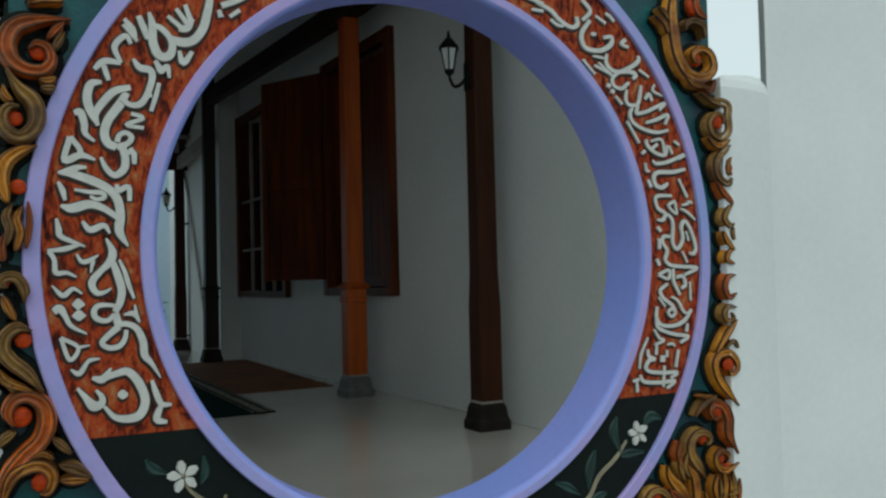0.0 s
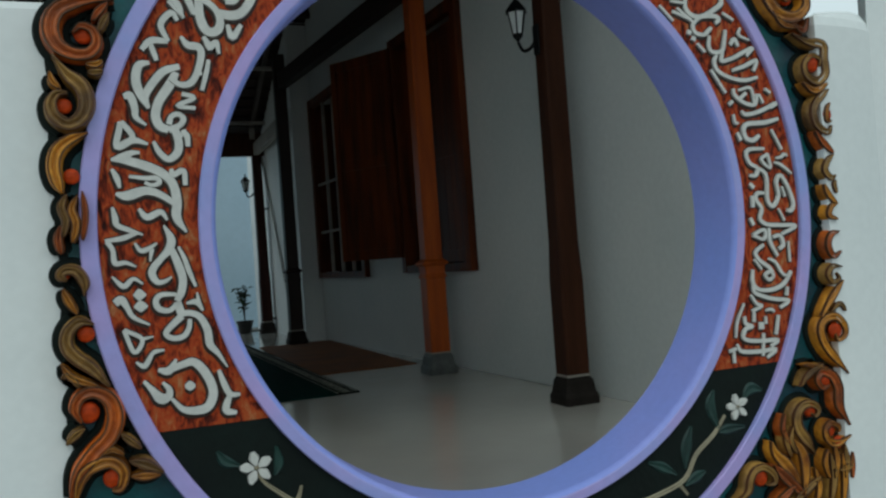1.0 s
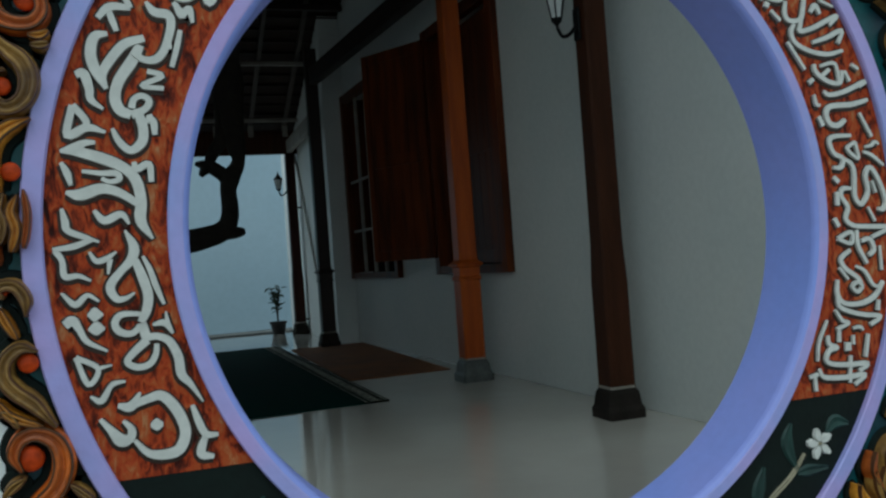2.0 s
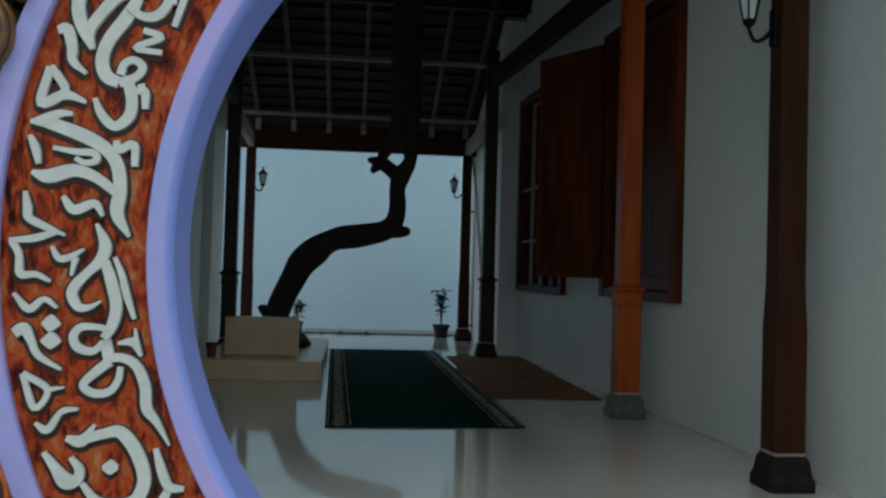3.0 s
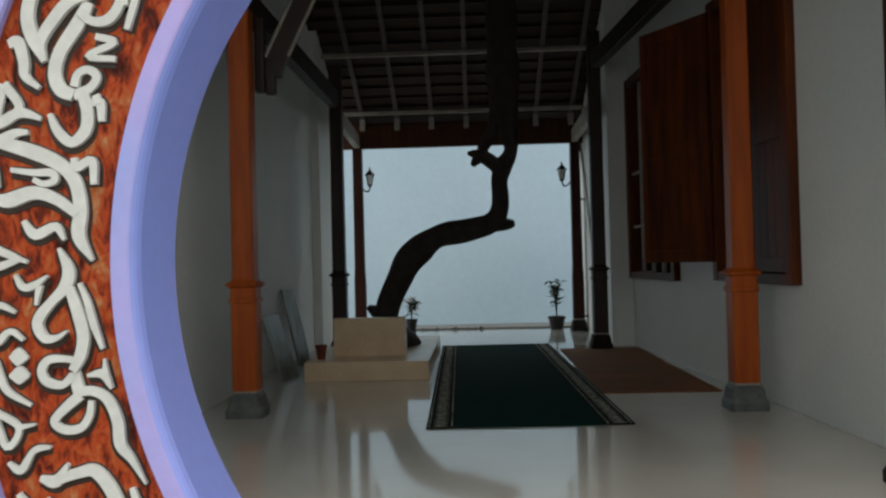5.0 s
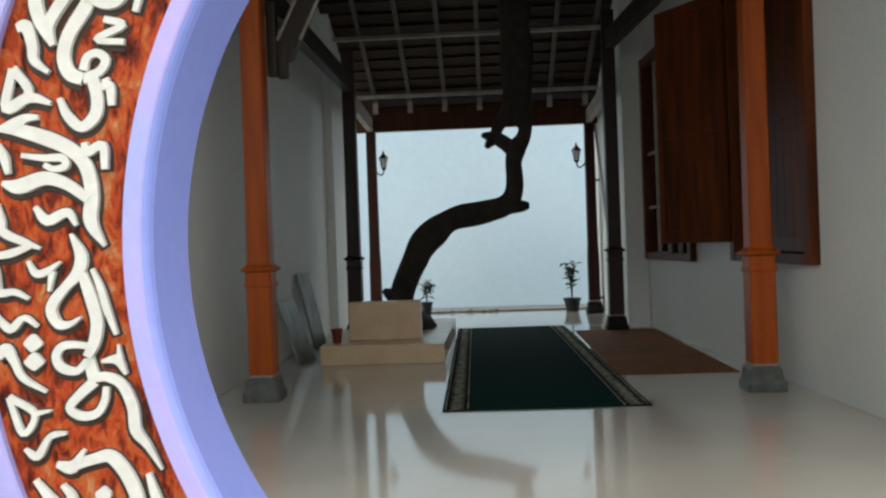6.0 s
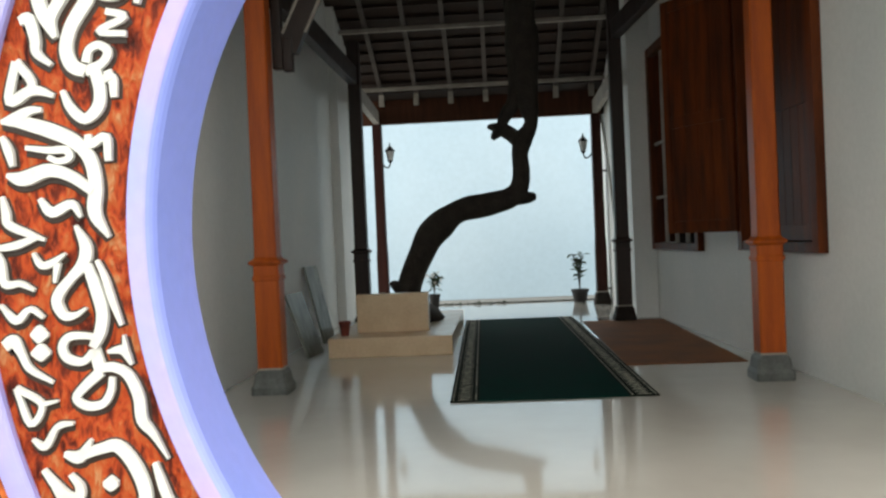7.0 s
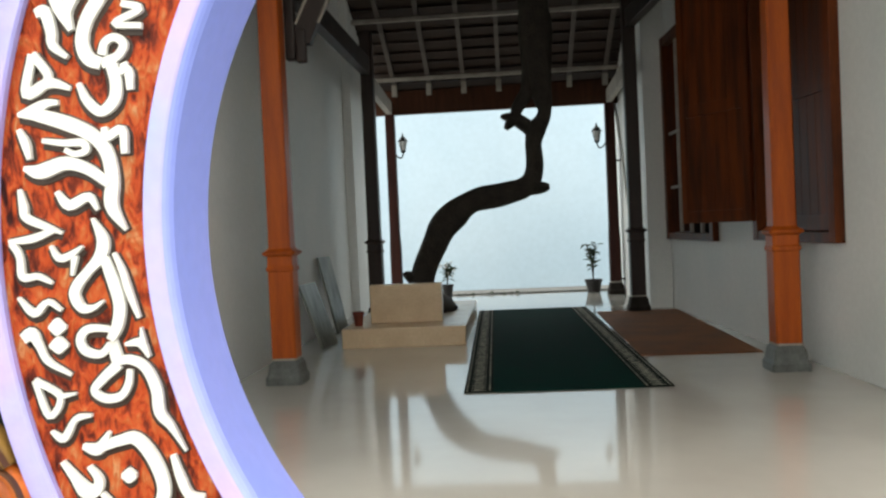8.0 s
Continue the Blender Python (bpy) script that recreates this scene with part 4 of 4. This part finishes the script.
    [(33.0, 0.93, 6), (32.2, 0.84, 9), (30.3, 0.96, 6)],
    [(31.8, 0.32, 9), (31.0, 0.22, 12), (29.1, 0.2, 12), (26.6, 0.33, 12), (24.6, 0.56, 12), (23.9, 0.8, 9)],
    [(27.5, 0.43, 9), (26.9, 0.67, 12), (26.6, 0.91, 12), (25.2, 0.78, 9)],
    [(30.0, 0.1, 9), (24.3, 0.15, 9)],
    [(24.3, 0.31, 9), (22.9, 0.29, 12), (20.7, 0.4, 12), (19.6, 0.57, 12), (21.2, 0.67, 9)],
    [(23.5, 0.39, 7), (22.7, 0.61, 10), (19.6, 0.57, 7)],
    [(21.8, 0.34, 10), (22.3, 0.5, 10)],
    [(21.0, 0.71, 9), (19.2, 0.73, 9)],
    [(21.4, 0.85, 9), (20.3, 0.92, 9)],
    [(19.4, 0.3, 9), (18.5, 0.36, 12), (18.0, 0.61, 12), (18.2, 0.96, 12), (17.8, 0.83, 9)],
    [(15.5, 0.91, 10), (15.7, 0.64, 14), (16.6, 0.34, 14), (15.9, 0.23, 14), (14.0, 0.23, 14), (13.2, 0.35, 14), (13.7, 0.48, 10)],
    [(21.8, 0.13, 10), (22.1, 0.21, 10)],
    [(19.6, 0.14, 7), (17.9, 0.12, 10), (17.5, 0.17, 7)],
    [(15.7, 0.11, 12), (13.9, 0.13, 12)],
    [(14.0, 0.73, 9), (10.0, 0.83, 9)],
    [(8.7, 0.69, 6), (8.7, 0.8, 9), (9.1, 0.86, 9), (8.6, 0.91, 6)],
    [(8.0, 0.65, 7), (7.2, 0.77, 10), (5.4, 0.93, 7)],
    [(11.0, 0.51, 9), (11.6, 0.25, 12), (10.9, 0.16, 12), (8.8, 0.19, 12), (7.6, 0.31, 12), (6.2, 0.26, 12), (6.4, 0.14, 9)],
    [(9.8, 0.55, 9), (7.1, 0.55, 9), (9.0, 0.41, 9), (9.8, 0.55, 9)],
    [(7.6, 0.31, 9), (6.5, 0.42, 12), (4.8, 0.45, 12), (1.1, 0.42, 12), (-0.3, 0.51, 12), (1.6, 0.63, 12), (4.2, 0.62, 12), (5.4, 0.71, 12), (3.2, 0.82, 12), (0.1, 0.9, 12), (-1.2, 0.85, 12), (-1.1, 0.77, 9)],
    [(3.3, 0.71, 7), (1.4, 0.75, 7)],
    [(-0.8, 0.62, 7), (-3.0, 0.72, 7)],
    [(2.4, 0.38, 9), (2.5, 0.25, 12), (1.3, 0.21, 12), (-0.7, 0.3, 12), (-2.7, 0.26, 12), (-3.8, 0.38, 12), (-3.9, 0.63, 12), (-4.0, 0.93, 12), (-5.6, 0.66, 9)],
    [(4.7, 0.13, 12), (3.7, 0.19, 12)],
    [(2.1, 0.15, 12), (-0.3, 0.14, 12)],
    [(-2.6, 0.08, 12), (-4.0, 0.14, 12)],
    [(-6.2, 0.12, 10), (-4.9, 0.33, 10), (-6.8, 0.33, 10), (-6.2, 0.12, 10)],
    [(-4.5, 0.42, 9), (-7.1, 0.44, 12), (-9.8, 0.59, 9)],
    [(-6.3, 0.49, 9), (-5.9, 0.62, 12), (-7.5, 0.69, 12), (-8.5, 0.61, 9)],
    [(-6.8, 0.79, 7), (-10.5, 0.84, 7)],
    [(-7.9, 0.33, 9), (-9.6, 0.19, 12), (-11.1, 0.26, 12), (-12.2, 0.45, 12), (-13.1, 0.54, 9)],
    [(-10.5, 0.43, 7), (-11.1, 0.57, 10), (-13.0, 0.72, 10), (-13.0, 0.83, 7)],
    [(-11.2, 0.17, 7), (-12.9, 0.32, 7)],
    [(-13.6, 0.56, 10), (-14.6, 0.49, 10), (-14.0, 0.4, 10), (-13.0, 0.47, 10), (-13.6, 0.56, 10)],
    [(-13.3, 0.16, 9), (-15.9, 0.19, 12), (-17.0, 0.32, 12), (-16.3, 0.57, 12), (-14.7, 0.76, 12), (-12.2, 0.87, 9)],
    [(-16.2, 0.19, 9), (-17.8, 0.25, 12), (-18.1, 0.44, 12), (-17.9, 0.66, 12), (-17.5, 0.89, 12), (-19.2, 0.76, 9)],
    [(-18.6, 0.19, 7), (-19.9, 0.32, 10), (-20.0, 0.42, 10), (-21.7, 0.27, 7)],
    [(-21.4, 0.31, 10), (-23.5, 0.36, 10)],
    [(-20.7, 0.11, 6), (-24.9, 0.07, 9), (-28.1, 0.13, 6)],
    [(-23.2, 0.17, 9), (-24.5, 0.22, 12), (-24.5, 0.35, 12), (-25.5, 0.25, 12), (-27.3, 0.25, 12), (-27.3, 0.38, 12), (-26.1, 0.63, 12), (-24.9, 0.86, 12), (-26.5, 0.77, 9)],
    [(-23.9, 0.46, 21), (-23.5, 0.54, 21)],
    [(-20.6, 0.51, 6), (-20.0, 0.61, 9), (-20.3, 0.67, 6)],
    [(-21.6, 0.54, 7), (-23.0, 0.57, 7)],
    [(-20.6, 0.76, 9), (-24.1, 0.8, 9)],
    [(-15.1, 0.83, 9), (-16.7, 0.84, 9)],
    [(-29.2, 0.19, 9), (-30.0, 0.31, 12), (-28.2, 0.63, 12), (-26.6, 0.87, 12), (-28.7, 0.77, 9)],
    [(-24.8, 0.58, 9), (-28.8, 0.69, 9)],
    [(-31.4, 0.1, 9), (-30.1, 0.2, 9)],
    [(-30.8, 0.17, 9), (-32.8, 0.26, 9)],
):
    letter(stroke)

for stroke in (
    [(0.069, 1.545, 14), (0.008, 1.539, 27), (-0.040, 1.521, 33), (-0.059, 1.485, 35), (-0.051, 1.448, 32), (-0.023, 1.427, 27), (0.011, 1.427, 24), (0.029, 1.450, 22), (0.022, 1.477, 18), (0.000, 1.485, 14), (-0.016, 1.471, 9)],
    [(-0.060, 1.424, 13), (-0.035, 1.385, 27), (-0.008, 1.358, 32), (0.001, 1.324, 32), (-0.010, 1.292, 29), (-0.037, 1.277, 26), (-0.062, 1.294, 26), (-0.068, 1.321, 23), (-0.056, 1.341, 17), (-0.035, 1.343, 11)],
    [(0.000, 1.259, 11), (-0.035, 1.246, 21), (-0.060, 1.225, 26), (-0.070, 1.195, 26), (-0.067, 1.163, 24), (-0.058, 1.134, 13)],
    [(-0.050, 1.131, 8), (-0.061, 1.104, 16), (-0.054, 1.075, 16), (-0.062, 1.042, 13)],
    [(-0.029, 1.127, 8), (-0.042, 1.099, 16), (-0.035, 1.067, 18), (-0.044, 1.029, 13)],
    [(-0.019, 1.136, 8), (-0.016, 1.088, 13), (-0.024, 1.034, 10)],
    [(-0.028, 0.916, 9), (-0.027, 0.945, 20), (-0.041, 0.969, 21), (-0.061, 0.972, 20), (-0.072, 0.961, 17), (-0.060, 0.951, 12)],
    [(-0.069, 0.934, 8), (-0.060, 0.909, 16), (-0.044, 0.879, 9)],
    [(-0.013, 0.855, 13), (-0.041, 0.863, 21), (-0.064, 0.844, 23), (-0.068, 0.815, 25), (-0.052, 0.789, 26), (-0.025, 0.765, 24), (0.009, 0.722, 10)],
    [(-0.081, 0.778, 8), (-0.061, 0.748, 17), (-0.012, 0.725, 9)],
    [(-0.080, 0.495, 27), (-0.065, 0.542, 29), (-0.032, 0.584, 32), (0.003, 0.617, 33), (0.016, 0.658, 33), (0.007, 0.695, 30), (-0.020, 0.714, 26), (-0.048, 0.708, 24), (-0.061, 0.681, 21), (-0.049, 0.653, 13)],
    [(-0.081, 0.612, 9), (-0.065, 0.628, 17), (-0.046, 0.641, 9)],
    [(-0.073, 0.486, 21), (-0.056, 0.541, 24), (-0.027, 0.562, 27), (0.005, 0.563, 27), (0.025, 0.539, 24), (0.017, 0.509, 19), (-0.000, 0.506, 12)],
    [(0.038, 0.561, 9), (0.070, 0.549, 24), (0.105, 0.527, 7)],
    [(0.039, 0.528, 9), (0.068, 0.525, 20), (0.098, 0.523, 7)],
    [(0.055, 1.537, 8), (0.036, 1.517, 16), (0.023, 1.497, 8)],
    [(0.056, 1.515, 8), (0.043, 1.495, 15), (0.035, 1.475, 8)],
    [(0.004, 1.404, 8), (0.024, 1.404, 15), (0.038, 1.412, 7)],
    [(0.007, 1.387, 8), (0.025, 1.387, 15), (0.037, 1.390, 7)],
    [(-0.067, 1.388, 7), (-0.062, 1.367, 15), (-0.048, 1.353, 8)],
    [(-0.065, 1.066, 9), (-0.071, 1.037, 17), (-0.067, 1.007, 12)],
    [(-0.083, 0.750, 7), (-0.067, 0.753, 14), (-0.049, 0.727, 9)],
    [(-0.011, 0.583, 7), (0.006, 0.590, 13), (0.028, 0.577, 7)],
    [(0.025, 0.620, 7), (0.043, 0.602, 15), (0.063, 0.584, 7)],
    [(1.854, 1.886, 28), (1.837, 1.826, 38), (1.831, 1.768, 39), (1.837, 1.702, 41), (1.853, 1.636, 39), (1.894, 1.587, 35), (1.957, 1.580, 32), (1.999, 1.613, 29), (1.990, 1.658, 25), (1.949, 1.675, 23), (1.913, 1.654, 21), (1.922, 1.628, 15), (1.951, 1.634, 9)],
    [(1.952, 1.870, 14), (1.932, 1.829, 29), (1.942, 1.796, 29), (1.975, 1.775, 10)],
    [(1.882, 1.726, 8), (1.893, 1.751, 17), (1.924, 1.763, 19), (1.961, 1.749, 21), (1.965, 1.711, 8)],
    [(1.761, 1.761, 6), (1.794, 1.744, 17), (1.809, 1.710, 7)],
    [(1.776, 1.790, 6), (1.797, 1.775, 15), (1.816, 1.747, 7)],
    [(1.871, 1.595, 6), (1.905, 1.557, 17), (1.959, 1.547, 8)],
    [(1.937, 1.562, 6), (1.981, 1.539, 19), (2.002, 1.577, 8)],
    [(1.935, 1.530, 7), (1.988, 1.508, 25), (2.051, 1.498, 29), (2.053, 1.460, 29), (2.054, 1.412, 27), (2.021, 1.388, 25), (1.983, 1.405, 23), (1.975, 1.439, 19), (2.002, 1.465, 15), (2.033, 1.455, 11), (2.029, 1.432, 8)],
    [(1.964, 1.385, 7), (2.007, 1.360, 21), (2.058, 1.382, 11)],
    [(2.061, 1.364, 10), (2.036, 1.348, 23), (1.999, 1.309, 24), (2.005, 1.261, 23), (2.045, 1.235, 19), (2.061, 1.255, 10)],
    [(2.062, 1.324, 8), (2.049, 1.305, 15), (2.047, 1.274, 15), (2.062, 1.267, 8)],
    [(1.998, 1.239, 7), (2.028, 1.203, 21), (2.061, 1.173, 10)],
    [(2.062, 1.169, 8), (2.039, 1.152, 19), (2.024, 1.123, 21), (2.046, 1.098, 17), (2.062, 1.106, 8)],
    [(2.017, 1.080, 8), (2.031, 1.049, 19), (2.061, 1.018, 9)],
    [(2.062, 1.091, 8), (2.056, 1.077, 15), (2.062, 1.052, 8)],
    [(2.062, 1.023, 8), (2.037, 1.012, 17), (2.028, 0.987, 17), (2.058, 0.973, 8)],
    [(2.062, 0.937, 8), (2.030, 0.930, 19), (2.015, 0.898, 21), (2.032, 0.864, 17), (2.062, 0.877, 8)],
    [(2.062, 0.831, 8), (2.025, 0.834, 17), (2.006, 0.812, 17), (2.023, 0.787, 15), (2.047, 0.796, 11), (2.037, 0.814, 8)],
    [(2.062, 0.790, 8), (2.021, 0.749, 23), (1.966, 0.689, 7)],
    [(2.006, 0.701, 6), (2.043, 0.721, 15), (2.062, 0.698, 8)],
    [(2.056, 0.511, 10), (2.019, 0.552, 25), (1.977, 0.603, 28), (1.962, 0.650, 28), (1.981, 0.679, 26), (2.023, 0.684, 24), (2.053, 0.657, 21), (2.054, 0.628, 17), (2.027, 0.615, 13), (2.015, 0.633, 8)],
    [(2.046, 0.358, 15), (2.012, 0.419, 34), (2.012, 0.472, 36), (1.991, 0.512, 32), (1.953, 0.526, 26), (1.934, 0.505, 20), (1.951, 0.480, 15), (1.977, 0.485, 9)],
    [(1.869, 0.494, 5), (1.903, 0.526, 20), (1.959, 0.550, 9)],
    [(1.889, 0.554, 5), (1.933, 0.545, 15), (1.974, 0.532, 7)],
    [(1.904, 0.291, 11), (1.881, 0.331, 32), (1.851, 0.372, 35), (1.848, 0.409, 33), (1.869, 0.436, 28), (1.904, 0.440, 22), (1.928, 0.421, 17), (1.917, 0.403, 11), (1.900, 0.412, 7)],
    [(2.047, 0.328, 10), (1.994, 0.310, 23), (1.959, 0.326, 23), (1.950, 0.354, 21), (1.969, 0.373, 19), (1.999, 0.362, 15), (2.000, 0.343, 8)],
    [(1.802, 0.423, 5), (1.793, 0.378, 16), (1.812, 0.335, 7)],
    [(1.827, 0.384, 5), (1.818, 0.343, 16), (1.835, 0.304, 7)],
    [(1.978, 0.314, 8), (1.986, 0.261, 23), (1.973, 0.210, 10)],
    [(2.019, 0.304, 8), (2.024, 0.252, 23), (2.014, 0.205, 10)],
    [(1.952, 0.299, 6), (1.940, 0.260, 19), (1.951, 0.214, 8)],
    [(2.048, 0.277, 6), (2.045, 0.239, 16), (2.040, 0.201, 8)],
    [(1.608, 0.198, 13), (1.652, 0.224, 22), (1.663, 0.255, 24), (1.682, 0.279, 22), (1.716, 0.282, 21), (1.746, 0.259, 19), (1.748, 0.235, 14), (1.724, 0.232, 9)],
    [(1.747, 0.352, 5), (1.759, 0.316, 26), (1.799, 0.272, 38), (1.838, 0.218, 18)],
    [(1.799, 0.387, 4), (1.800, 0.344, 17), (1.813, 0.299, 10)],
    [(1.825, 0.349, 7), (1.858, 0.301, 30), (1.863, 0.240, 30), (1.851, 0.182, 12)],
    [(1.751, 0.283, 7), (1.790, 0.243, 35), (1.851, 0.182, 16)],
    [(1.805, 0.164, 12), (1.866, 0.196, 30), (1.917, 0.224, 9)],
    [(1.898, 0.252, 7), (1.911, 0.198, 23), (1.894, 0.148, 11)],
    [(1.961, 0.286, 7), (1.970, 0.218, 26), (1.950, 0.139, 11)],
    [(2.006, 0.279, 7), (2.011, 0.208, 24), (1.996, 0.131, 11)],
    [(1.746, 0.174, 17), (1.786, 0.193, 26), (1.820, 0.213, 11)],
    [(2.044, 0.264, 6), (2.035, 0.239, 20), (1.992, 0.232, 9)],
    [(-0.016, 1.573, 12), (0.016, 1.587, 20), (0.055, 1.587, 14)],
):
    scroll(stroke)

for x, z, w in (
    (0.003, 1.467, 23), (-0.044, 1.317, 21), (-0.038, 1.168, 21), (-0.061, 0.961, 10), (-0.030, 0.836, 22), (-0.036, 0.672, 29), (0.005, 0.528, 27),
    (1.930, 1.639, 31),
    (2.011, 1.444, 35),
    (2.053, 1.290, 29),
    (1.926, 1.808, 33),
    (2.004, 0.311, 25),
    (2.026, 0.643, 33),
    (1.965, 0.502, 33),
    (1.905, 0.421, 28),
    (1.975, 0.350, 25),
    (1.707, 0.252, 30),
):
    bead(x, z, w / 1250)

for stroke in (
    [(0.303, 0.491, 4), (0.320, 0.463, 9), (0.356, 0.431, 11), (0.406, 0.390, 12)],
    [(0.380, 0.395, 11), (0.395, 0.418, 11), (0.403, 0.443, 7)],
    [(1.613, 0.441, 9), (1.569, 0.392, 14), (1.506, 0.346, 15), (1.459, 0.283, 15), (1.357, 0.253, 15), (1.248, 0.235, 16)],
    [(1.443, 0.273, 13), (1.468, 0.241, 10)],
):
    part("stem", ribbon_bm(stroke, LEAF_SECTION), STEM, screen, "painted pale stem")

for stroke in (
    [(0.220, 0.548, 8), (0.237, 0.523, 27), (0.267, 0.510, 8)],
    [(0.351, 0.541, 8), (0.355, 0.502, 24), (0.344, 0.476, 7)],
    [(1.580, 0.517, 10), (1.566, 0.471, 37), (1.590, 0.404, 9)],
    [(1.495, 0.426, 10), (1.476, 0.374, 40), (1.465, 0.313, 8)],
    [(1.750, 0.496, 11), (1.709, 0.504, 38), (1.683, 0.480, 10)],
    [(1.679, 0.400, 10), (1.619, 0.400, 31), (1.589, 0.397, 9)],
    [(1.347, 0.347, 10), (1.392, 0.328, 30), (1.436, 0.302, 8)],
    [(1.531, 0.295, 10), (1.501, 0.284, 34), (1.461, 0.267, 8)],
):
    part("leaf", ribbon_bm(stroke, LEAF_SECTION), LEAFPAINT, screen, "painted dark green leaf")

for x, z in ((0.304, 0.499), (1.657, 0.459)):
    for k in range(5):
        a = radians(90 + 72 * k + 11)
        px, pz = x + 0.022 * math.cos(a), z + 0.022 * math.sin(a)
        part("petal", ribbon_bm([(x + 0.006 * math.cos(a), z + 0.006 * math.sin(a), 8), (px, pz, 24), (x + 0.037 * math.cos(a), z + 0.037 * math.sin(a), 10)], [(-1.0, 0.0055), (-0.7, -0.002), (0.7, -0.002), (1.0, 0.0055)]), LETTER, screen, "white painted petal")
    part("flower_heart", ribbon_bm([(x - 0.006, z, 4), (x, z, 11), (x + 0.006, z, 4)], [(-1.0, 0.005), (0, -0.003), (1.0, 0.005)]), STEM, screen, "pale flower heart")
